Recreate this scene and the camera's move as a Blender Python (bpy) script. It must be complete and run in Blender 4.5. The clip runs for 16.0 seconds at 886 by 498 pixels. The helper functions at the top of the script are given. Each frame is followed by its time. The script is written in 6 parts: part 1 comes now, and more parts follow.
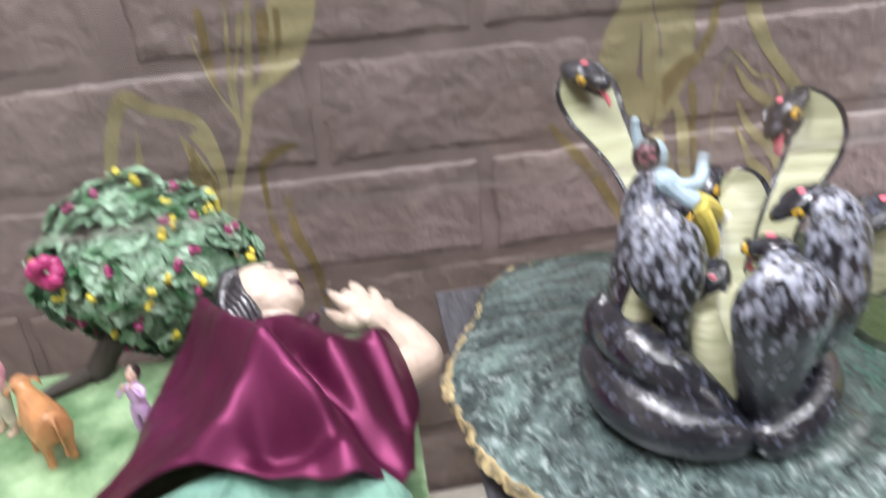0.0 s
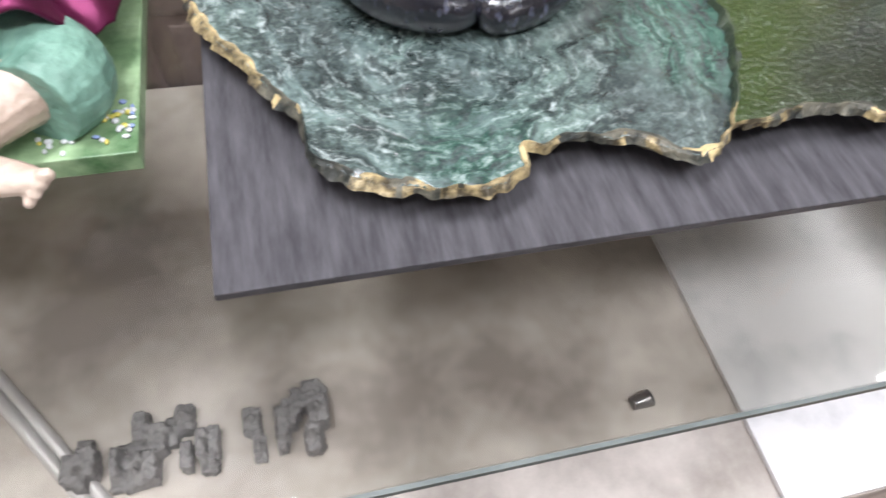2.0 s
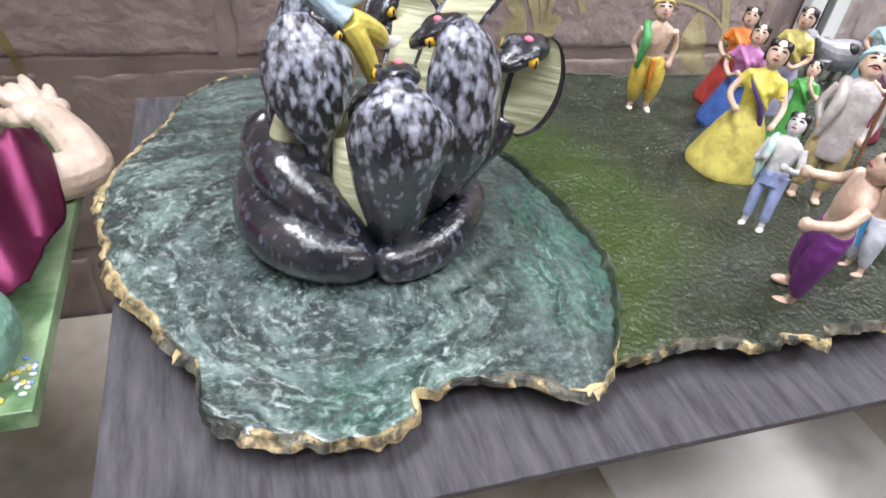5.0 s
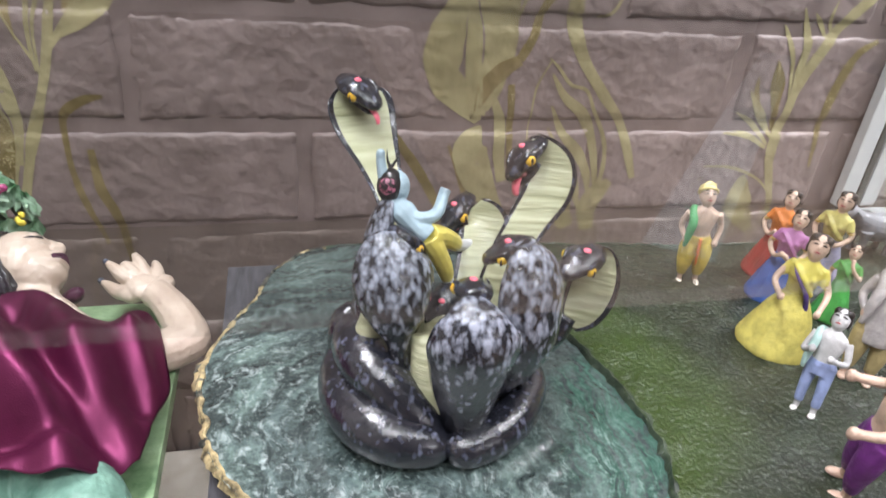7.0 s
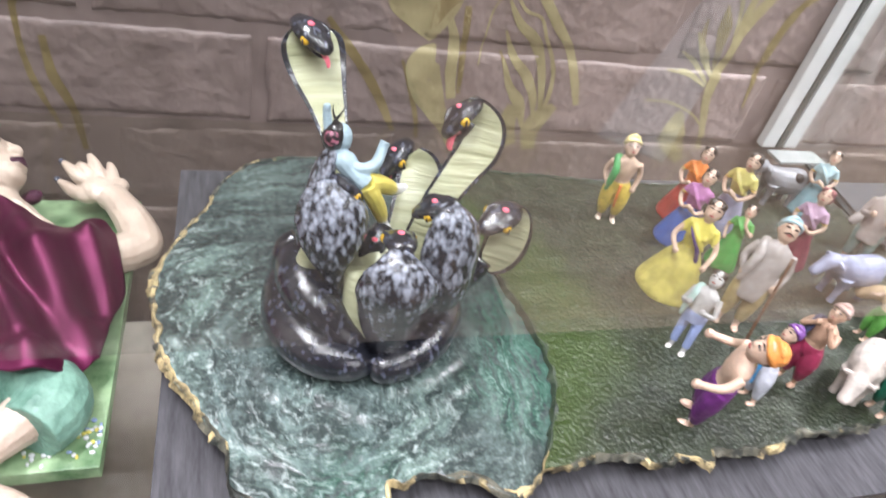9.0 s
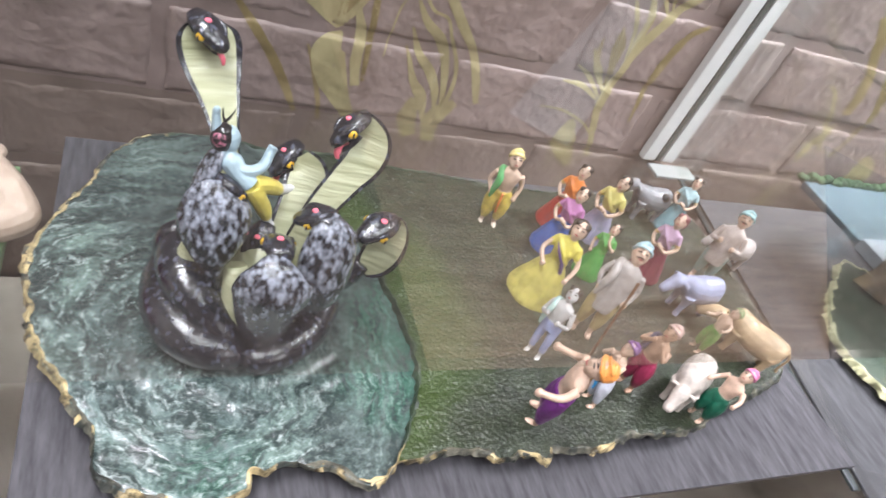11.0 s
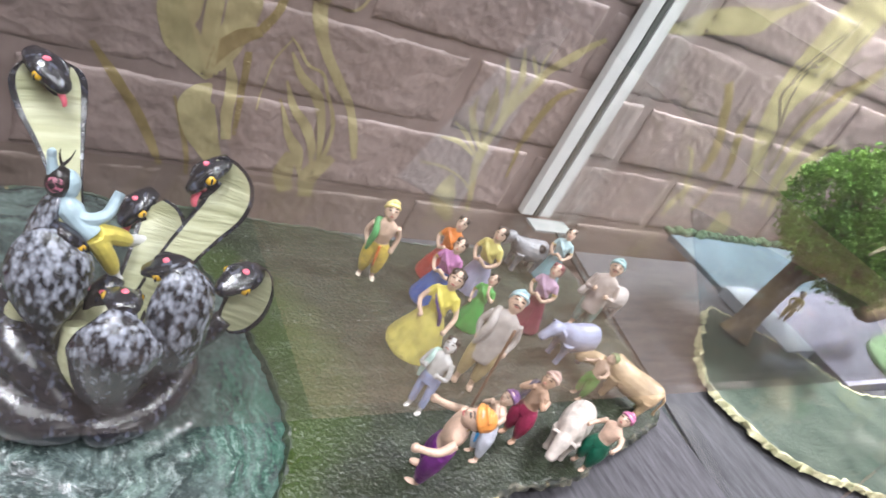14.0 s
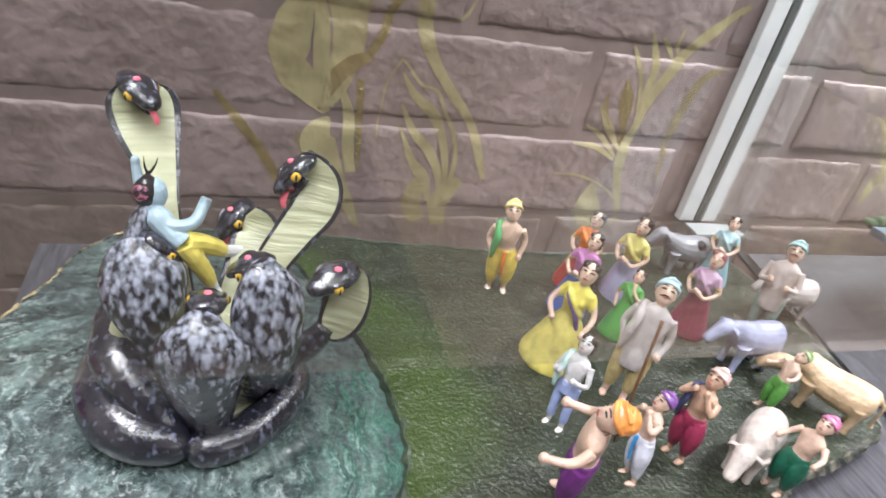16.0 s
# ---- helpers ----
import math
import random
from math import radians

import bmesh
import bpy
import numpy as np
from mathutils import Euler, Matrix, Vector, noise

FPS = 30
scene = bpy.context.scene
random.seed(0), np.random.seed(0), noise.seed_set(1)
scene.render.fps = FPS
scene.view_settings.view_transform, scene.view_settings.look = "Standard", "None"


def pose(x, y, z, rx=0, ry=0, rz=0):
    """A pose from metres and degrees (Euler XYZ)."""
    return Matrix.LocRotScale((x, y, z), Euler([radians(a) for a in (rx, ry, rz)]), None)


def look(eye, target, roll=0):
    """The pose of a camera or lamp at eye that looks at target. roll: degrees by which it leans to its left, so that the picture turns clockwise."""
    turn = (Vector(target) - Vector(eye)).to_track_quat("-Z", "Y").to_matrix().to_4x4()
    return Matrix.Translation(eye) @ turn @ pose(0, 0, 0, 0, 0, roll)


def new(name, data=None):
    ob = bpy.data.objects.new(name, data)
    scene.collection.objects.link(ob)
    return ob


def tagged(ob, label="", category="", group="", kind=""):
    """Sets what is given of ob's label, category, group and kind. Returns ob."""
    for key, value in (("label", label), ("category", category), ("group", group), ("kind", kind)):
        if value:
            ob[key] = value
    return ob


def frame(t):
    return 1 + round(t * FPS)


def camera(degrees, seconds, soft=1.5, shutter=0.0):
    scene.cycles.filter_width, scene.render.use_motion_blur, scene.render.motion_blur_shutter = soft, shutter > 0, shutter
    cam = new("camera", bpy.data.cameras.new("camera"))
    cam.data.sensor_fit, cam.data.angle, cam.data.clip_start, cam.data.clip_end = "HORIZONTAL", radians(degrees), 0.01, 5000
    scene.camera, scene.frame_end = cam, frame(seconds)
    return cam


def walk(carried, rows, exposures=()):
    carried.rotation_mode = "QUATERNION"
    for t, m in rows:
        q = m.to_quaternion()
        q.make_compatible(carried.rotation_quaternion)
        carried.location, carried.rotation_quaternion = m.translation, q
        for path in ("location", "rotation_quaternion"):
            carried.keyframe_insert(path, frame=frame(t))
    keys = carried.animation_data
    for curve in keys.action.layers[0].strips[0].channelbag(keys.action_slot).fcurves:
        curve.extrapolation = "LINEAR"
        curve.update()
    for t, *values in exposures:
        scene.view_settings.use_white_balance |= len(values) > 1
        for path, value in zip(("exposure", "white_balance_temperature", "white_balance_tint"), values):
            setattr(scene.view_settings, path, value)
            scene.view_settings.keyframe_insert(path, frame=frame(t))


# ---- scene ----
from mathutils.bvhtree import BVHTree
from mathutils.geometry import delaunay_2d_cdt

# Plan numbers are in units of U metres (set by the 225 mm brick module of the wall).
U = 0.68
cam = camera(66.55, 16.0, soft=1.5, shutter=0.5)
PATH = [
    (0, (-0.1056, -0.4760, 0.2753), (-0.0727, -0.1093, 0.1189), -5.46),
    (0.5, (-0.0733, -0.4827, 0.2536), (-0.0317, -0.1561, 0.0265), -4.10),
    (1, (-0.0636, -0.4841, 0.2473), (-0.0156, -0.1954, -0.0253), -2.71),
    (1.5, (-0.0464, -0.4880, 0.2440), (0.0073, -0.2308, -0.0576), 0.17),
    (2, (-0.0295, -0.4876, 0.2366), (0.0493, -0.2681, -0.0884), 7.94),
    (2.5, (-0.0142, -0.4867, 0.2447), (0.0897, -0.2529, -0.0628), 10.93),
    (3, (-0.0008, -0.4864, 0.2521), (0.1199, -0.2427, -0.0412), 12.56),
    (3.5, (0.0030, -0.4865, 0.2602), (0.1233, -0.2225, -0.0151), 10.46),
    (4, (0.0028, -0.4868, 0.2626), (0.1210, -0.2111, -0.0020), 9.25),
    (6.3, (-0.0090, -0.4877, 0.2923), (0.0978, -0.1630, 0.0846), 4.59),
    (6.5, (-0.0127, -0.4878, 0.3030), (0.0901, -0.1580, 0.1013), 4.74),
    (7, (-0.0192, -0.4896, 0.3280), (0.0736, -0.1512, 0.1358), 4.95),
    (7.5, (-0.0183, -0.4920, 0.3466), (0.0698, -0.1500, 0.1587), 4.83),
    (8, (-0.0183, -0.4956, 0.3644), (0.0721, -0.1606, 0.1654), 6.36),
    (8.5, (-0.0173, -0.4991, 0.3804), (0.0801, -0.1858, 0.1515), 8.80),
    (9, (-0.0160, -0.5050, 0.4013), (0.1004, -0.2176, 0.1487), 13.73),
    (9.2, (-0.0154, -0.5059, 0.4096), (0.1045, -0.2277, 0.1484), 15.27),
    (11.3, (-0.0062, -0.5084, 0.4540), (0.1745, -0.2533, 0.2045), 28.01),
    (11.5, (-0.0051, -0.5065, 0.4527), (0.1841, -0.2462, 0.2151), 28.73),
    (12, (0.0005, -0.5131, 0.4492), (0.2053, -0.2551, 0.2222), 30.24),
    (12.5, (0.0025, -0.5120, 0.4476), (0.2201, -0.2623, 0.2234), 32.26),
    (13, (0.0049, -0.5122, 0.4445), (0.2297, -0.2679, 0.2215), 33.35),
    (13.5, (0.0080, -0.5104, 0.4449), (0.2359, -0.2546, 0.2384), 32.20),
    (14, (0.0165, -0.5116, 0.4408), (0.2363, -0.2476, 0.2359), 28.07),
    (14.5, (0.0252, -0.5111, 0.4278), (0.2191, -0.2311, 0.2179), 23.66),
    (15, (0.0421, -0.5107, 0.4167), (0.2152, -0.2200, 0.2033), 20.36),
    (15.5, (0.0664, -0.5072, 0.3953), (0.2204, -0.2067, 0.1808), 16.97),
    (16, (0.0875, -0.5145, 0.3805), (0.2135, -0.1958, 0.1742), 12.52),
]
walk(cam, [(t, look(Vector(e) * U, Vector(g) * U, r)) for t, e, g, r in PATH], [(0.0, -0.04), (0.5, -0.12), (1.0, -0.34), (1.6, -0.18), (2.5, -0.10), (3.5, -0.07), (6.5, -0.20), (7.5, -0.18), (8.5, -0.02), (9.2, 0.06), (11.5, -0.08), (13.0, -0.13), (14.0, -0.09), (15.0, -0.15), (16.0, -0.13)])

# ---- light ----
world = bpy.data.worlds.new("world")
scene.world = world
world.use_nodes = True
world.node_tree.nodes["Background"].inputs[0].default_value = (0.9, 0.95, 1.0, 1)
world.node_tree.nodes["Background"].inputs[1].default_value = 0.1


def area(name, x, y, z, sx, sy, watts, tx, ty, tz, col=(0.925, 0.92, 1.0), spread=180):
    d = bpy.data.lights.new(name, "AREA")
    d.shape, d.size, d.size_y, d.energy, d.color = "RECTANGLE", sx * U, sy * U, watts, col
    d.spread = radians(spread)
    ob = new(name, d)
    ob.matrix_world = look(Vector((x, y, z)) * U, Vector((tx, ty, tz)) * U)
    return ob


area("ceiling_lamp_light", -0.45, 0.0, 2.1, 1.5, 0.22, 43, -0.3, -0.1, 0)
area("ceiling_lamp_light", 1.9, -0.3, 2.1, 1.5, 0.22, 17, 1.65, -0.1, 0)
# added fill, no such lamp known: lifts the wall beyond the corner profile
area("case_lamp_light", 1.5, -0.02, 1.15, 0.9, 0.06, 17, 1.4, 0.23, 0.25, spread=85)
area("ceiling_lamp_light", 0.3, -1.3, 2.1, 2.6, 0.3, 30, 0.2, -0.7, 0)
# added far lamp, unseen: brightens the floor that the front glass mirrors
area("ceiling_lamp_light", 3.0, -4.9, 2.1, 1.5, 0.22, 66, 3.0, -4.9, 0)


# ---- materials ----
def mat(name, col, rough=0.5, metal=0.0, col2=None, scale=30.0, bump=0.0, bscale=200.0, coat=0.0, stretch=(1, 1, 1), spec=0.5, lo=0.35, hi=0.65, detail=6.0, bdist=0.002):
    m = bpy.data.materials.new(name)
    m.use_nodes = True
    nt = m.node_tree
    p = nt.nodes["Principled BSDF"]
    p.inputs["Base Color"].default_value = (*col, 1)
    p.inputs["Roughness"].default_value = rough
    p.inputs["Metallic"].default_value = metal
    p.inputs["Coat Weight"].default_value = coat
    p.inputs["Coat Roughness"].default_value = 0.08
    p.inputs["Specular IOR Level"].default_value = spec
    tc = nt.nodes.new("ShaderNodeTexCoord")
    mp = nt.nodes.new("ShaderNodeMapping")
    mp.inputs["Scale"].default_value = stretch
    nt.links.new(tc.outputs["Object"], mp.inputs[0])
    if col2:
        n = nt.nodes.new("ShaderNodeTexNoise")
        n.inputs["Scale"].default_value, n.inputs["Detail"].default_value, n.inputs["Roughness"].default_value = scale, detail, 0.62
        nt.links.new(mp.outputs[0], n.inputs["Vector"])
        r = nt.nodes.new("ShaderNodeValToRGB")
        r.color_ramp.elements[0].position, r.color_ramp.elements[1].position = lo, hi
        r.color_ramp.elements[0].color, r.color_ramp.elements[1].color = (*col, 1), (*col2, 1)
        nt.links.new(n.outputs["Fac"], r.inputs[0])
        nt.links.new(r.outputs[0], p.inputs["Base Color"])
    if bump:
        n2 = nt.nodes.new("ShaderNodeTexNoise")
        n2.inputs["Scale"].default_value, n2.inputs["Detail"].default_value = bscale, 5
        nt.links.new(mp.outputs[0], n2.inputs["Vector"])
        b = nt.nodes.new("ShaderNodeBump")
        b.inputs["Strength"].default_value, b.inputs["Distance"].default_value = bump, bdist
        nt.links.new(n2.outputs["Fac"], b.inputs["Height"])
        nt.links.new(b.outputs[0], p.inputs["Normal"])
    return m


PAINTS = {}


def paint(col, rough=0.38):
    """Hand-painted modelling clay."""
    key = (tuple(col), rough)
    if key not in PAINTS:
        dark = tuple(c * 0.6 for c in col)
        PAINTS[key] = mat("clay_paint", dark, rough, col2=col, scale=130, bump=0.35, bscale=300, lo=0.3, hi=0.6, coat=0.1, detail=9)
    return PAINTS[key]


M_BRICK = mat("painted_brick", (0.13, 0.097, 0.088), 0.5, col2=(0.235, 0.183, 0.17), scale=18, bump=1.0, bscale=120, detail=14, lo=0.32, hi=0.72, bdist=0.0024)
M_MORTAR = mat("painted_mortar", (0.13, 0.097, 0.088), 0.6, col2=(0.2, 0.153, 0.142), scale=20, bump=0.4, bscale=120)
M_LEAF = mat("gold_leaf_paint", (0.175, 0.147, 0.072), 0.5, 0.05, col2=(0.31, 0.272, 0.145), scale=26, bump=0.35, bscale=260, detail=12, lo=0.3, hi=0.62)
M_OLIVE = mat("dark_gold_paint", (0.135, 0.1, 0.04), 0.42, 0.1, col2=(0.225, 0.175, 0.082), scale=30, bump=0.3, bscale=300, detail=10)
M_GLITTER = mat("gold_glitter", (0.17, 0.13, 0.05), 0.35, 0.3, col2=(0.8, 0.7, 0.42), scale=900, bump=0.6, bscale=900, lo=0.57, hi=0.68)
M_VEIN = mat("dark_olive_line", (0.10, 0.085, 0.055), 0.5, col2=(0.14, 0.115, 0.08), scale=30)
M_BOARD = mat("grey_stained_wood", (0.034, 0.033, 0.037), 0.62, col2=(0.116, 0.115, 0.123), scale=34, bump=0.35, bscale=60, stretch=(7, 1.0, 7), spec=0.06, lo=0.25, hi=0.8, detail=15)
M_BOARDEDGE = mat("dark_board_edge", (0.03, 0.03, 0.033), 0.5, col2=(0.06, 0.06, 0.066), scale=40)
M_EDGE = mat("gilded_edge", (0.06, 0.05, 0.03), 0.42, 0.15, col2=(0.62, 0.5, 0.26), scale=110, bump=1.0, bscale=240, lo=0.4, hi=0.6, detail=10)
M_ROCK = mat("painted_rock_edge", (0.02, 0.024, 0.02), 0.5, col2=(0.2, 0.19, 0.14), scale=120, bump=1.0, bscale=240, lo=0.42, hi=0.72, detail=10)
M_SKIN = paint((0.64, 0.46, 0.35))
M_ALU = mat("white_profile", (0.36, 0.37, 0.36), 0.3, 0.0, col2=(0.47, 0.47, 0.46), scale=14, detail=10)
M_RUBBER = mat("dark_gasket", (0.05, 0.055, 0.05), 0.5)
M_LOWER = mat("grey_stone_shelf", (0.25, 0.222, 0.195), 0.6, col2=(0.62, 0.58, 0.53), scale=9, detail=13, coat=0.0, lo=0.36, hi=0.66)
M_WHITE = mat("white_marble_board", (0.46, 0.47, 0.47), 0.62, col2=(0.68, 0.68, 0.68), scale=14, lo=0.3, hi=0.5)
M_ROOMWALL = mat("room_wall", (0.5, 0.455, 0.42), 0.8, col2=(0.58, 0.535, 0.5), scale=3)
M_DARKCOVER = mat("dark_cover", (0.1, 0.078, 0.068), 0.9, col2=(0.16, 0.128, 0.115), scale=9, bump=0.4)
M_DARKWALL = mat("dark_room_wall", (0.05, 0.042, 0.038), 0.8, col2=(0.075, 0.064, 0.058), scale=3)
M_CEIL = mat("ceiling_paint", (0.7, 0.69, 0.67), 0.8, col2=(0.76, 0.75, 0.73), scale=3)
M_FLOOR = mat("brown_laminate", (0.3, 0.195, 0.13), 0.5, col2=(0.52, 0.365, 0.265), scale=7, stretch=(0.6, 8, 1))


def emitter(name, col, power):
    m = bpy.data.materials.new(name)
    m.use_nodes = True
    p = m.node_tree.nodes["Principled BSDF"]
    p.inputs["Emission Color"].default_value, p.inputs["Emission Strength"].default_value = (*col, 1), power
    return m


M_LAMP = emitter("lamp_diffuser", (0.96, 0.98, 1.0), 3.0)


def glass(name, tint, gloss=1.0):
    """Clear pane: what lies behind shows through, with a mirror film that grows at grazing angles."""
    m = bpy.data.materials.new(name)
    m.use_nodes = True
    nt = m.node_tree
    nt.nodes.remove(nt.nodes["Principled BSDF"])
    tr, gl, mx, lw, pw, sc = (nt.nodes.new("ShaderNode" + k) for k in ("BsdfTransparent", "BsdfGlossy", "MixShader", "LayerWeight", "Math", "Math"))
    tr.inputs[0].default_value = (*tint, 1)
    gl.inputs["Roughness"].default_value = 0.0
    lw.inputs["Blend"].default_value = 0.5
    pw.operation, sc.operation = "POWER", "MULTIPLY_ADD"
    pw.inputs[1].default_value = 2.8
    sc.inputs[1].default_value, sc.inputs[2].default_value = 0.9 * gloss, 0.065 * gloss
    nt.links.new(lw.outputs["Facing"], pw.inputs[0])
    nt.links.new(pw.outputs[0], sc.inputs[0])
    nt.links.new(sc.outputs[0], mx.inputs[0])
    nt.links.new(tr.outputs[0], mx.inputs[1])
    nt.links.new(gl.outputs[0], mx.inputs[2])
    nt.links.new(mx.outputs[0], nt.nodes["Material Output"].inputs[0])
    return m


M_GLASS = glass("clear_glass", (0.97, 0.985, 0.975))
M_SHELFGLASS = glass("tinted_glass", (0.9, 0.9, 0.87), 0.45)
M_GEDGE = mat("green_glass_edge", (0.06, 0.075, 0.07), 0.5, col2=(0.14, 0.165, 0.155), scale=20)


def slab_paint():
    """Pond paint: dark green with mint and emerald brush strokes that run round the snake."""
    m = bpy.data.materials.new("pond_paint")
    m.use_nodes = True
    nt = m.node_tree
    N, L = nt.nodes.new, nt.links.new
    p = nt.nodes["Principled BSDF"]

    def math2(op, a, b=0.0, c=0.0):
        q = N("ShaderNodeMath")
        q.operation = op
        for k, v in enumerate((a, b, c)):
            if isinstance(v, (int, float)):
                q.inputs[k].default_value = v
            else:
                L(v, q.inputs[k])
        return q.outputs[0]

    def cloud(vec, scale, detail, rough=0.55, out="Fac"):
        n = N("ShaderNodeTexNoise")
        n.inputs["Scale"].default_value, n.inputs["Detail"].default_value, n.inputs["Roughness"].default_value = scale, detail, rough
        L(vec, n.inputs["Vector"])
        return n.outputs[out]

    def ramp(src, stops):
        r = N("ShaderNodeValToRGB")
        e = r.color_ramp.elements
        e[0].position, e[0].color = stops[0][0], (*stops[0][1], 1)
        e[1].position, e[1].color = stops[-1][0], (*stops[-1][1], 1)
        for pos, col in stops[1:-1]:
            e.new(pos).color = (*col, 1)
        L(src, r.inputs[0])
        return r.outputs[0]

    def step(src, lo, hi):
        r = N("ShaderNodeMapRange")
        r.interpolation_type = "SMOOTHSTEP"
        r.inputs[1].default_value, r.inputs[2].default_value = lo, hi
        L(src, r.inputs[0])
        return r.outputs[0]

    def blend(fac, a, col):
        x = N("ShaderNodeMix")
        x.data_type = "RGBA"
        L(fac, x.inputs["Factor"])
        L(a, x.inputs["A"])
        if isinstance(col, tuple):
            x.inputs["B"].default_value = (*col, 1)
        else:
            L(col, x.inputs["B"])
        return x.outputs["Result"]

    tc = N("ShaderNodeTexCoord")
    mp = N("ShaderNodeMapping")
    mp.inputs["Location"].default_value = (-0.085 * U, 0.15 * U, 0)
    L(tc.outputs["Object"], mp.inputs[0])
    here = mp.outputs[0]
    wv = N("ShaderNodeVectorMath")
    wv.operation = "SCALE"
    wv.inputs["Scale"].default_value = 0.055
    L(cloud(here, 17, 4, 0.55, "Color"), wv.inputs[0])
    add = N("ShaderNodeVectorMath")
    L(here, add.inputs[0])
    L(wv.outputs[0], add.inputs[1])
    sep = N("ShaderNodeSeparateXYZ")
    L(add.outputs[0], sep.inputs[0])
    ang = math2("ARCTAN2", sep.outputs[1], sep.outputs[0])
    rad = math2("SQRT", math2("MULTIPLY_ADD", sep.outputs[0], sep.outputs[0], math2("MULTIPLY", sep.outputs[1], sep.outputs[1])))
    comb = N("ShaderNodeCombineXYZ")
    L(math2("MULTIPLY", rad, 120.0), comb.inputs[0])
    L(math2("MULTIPLY", ang, 3.0), comb.inputs[1])
    flow = comb.outputs[0]
    broad, thin = cloud(flow, 0.85, 4, 0.55), cloud(flow, 2.6, 4, 0.55)
    fine = cloud(here, 320, 8, 0.7)
    patch = cloud(here, 21, 4, 0.55)
    raw = N("ShaderNodeSeparateXYZ")
    L(here, raw.inputs[0])
    # the strokes crowd on the near shore and thin out behind the snake
    # the lift towards the west also paints in the wet sheen there
    near = math2("MULTIPLY_ADD", raw.outputs[1], -2.2, math2("MULTIPLY_ADD", raw.outputs[0], -2.9, patch))
    cover = step(near, 0.42, 0.82)
    wash = math2("MULTIPLY", step(math2("MULTIPLY_ADD", fine, 0.5, broad), 0.62, 1.02), math2("MULTIPLY_ADD", cover, 0.78, 0.18))
    glint = math2("MULTIPLY", step(math2("MULTIPLY_ADD", fine, 0.55, thin), 0.76, 1.08), math2("MULTIPLY_ADD", cover, 0.75, 0.1))
    base = ramp(math2("MULTIPLY_ADD", fine, 0.5, math2("MULTIPLY", broad, 0.5)), ((0.32, (0.014, 0.022, 0.021)), (0.5, (0.04, 0.056, 0.053)), (0.68, (0.095, 0.122, 0.115))))
    # emerald patches on the east shore and in the front bay
    greens = base
    for x, y, r in ((0.11, -0.075, 0.05), (-0.037, -0.143, 0.03), (0.12, -0.01, 0.035)):
        off = N("ShaderNodeVectorMath")
        off.operation = "DISTANCE"
        off.inputs[1].default_value = (x * U, y * U, 0.0185 * U)
        L(here, off.inputs[0])
        greens = blend(math2("MULTIPLY", step(math2("MULTIPLY_ADD", patch, -0.03, off.outputs["Value"]), r * U, r * 0.3 * U - 0.01), step(math2("MULTIPLY_ADD", fine, 0.4, thin), 0.55, 0.85)), greens, (0.024, 0.09, 0.06))
    tint = ramp(patch, ((0.4, (0.15, 0.215, 0.205)), (0.6, (0.18, 0.265, 0.23))))
    L(blend(glint, blend(wash, greens, tint), (0.42, 0.5, 0.48)), p.inputs["Base Color"])
    L(math2("MULTIPLY_ADD", fine, 0.25, 0.08), p.inputs["Roughness"])
    p.inputs["Coat Weight"].default_value, p.inputs["Coat Roughness"].default_value = 0.45, 0.22
    bp = N("ShaderNodeBump")
    bp.inputs["Strength"].default_value, bp.inputs["Distance"].default_value = 0.8, 0.0013
    L(math2("MULTIPLY_ADD", broad, 1.0, math2("MULTIPLY_ADD", thin, 0.45, math2("MULTIPLY", fine, 0.12))), bp.inputs["Height"])
    L(bp.outputs[0], p.inputs["Normal"])
    return m


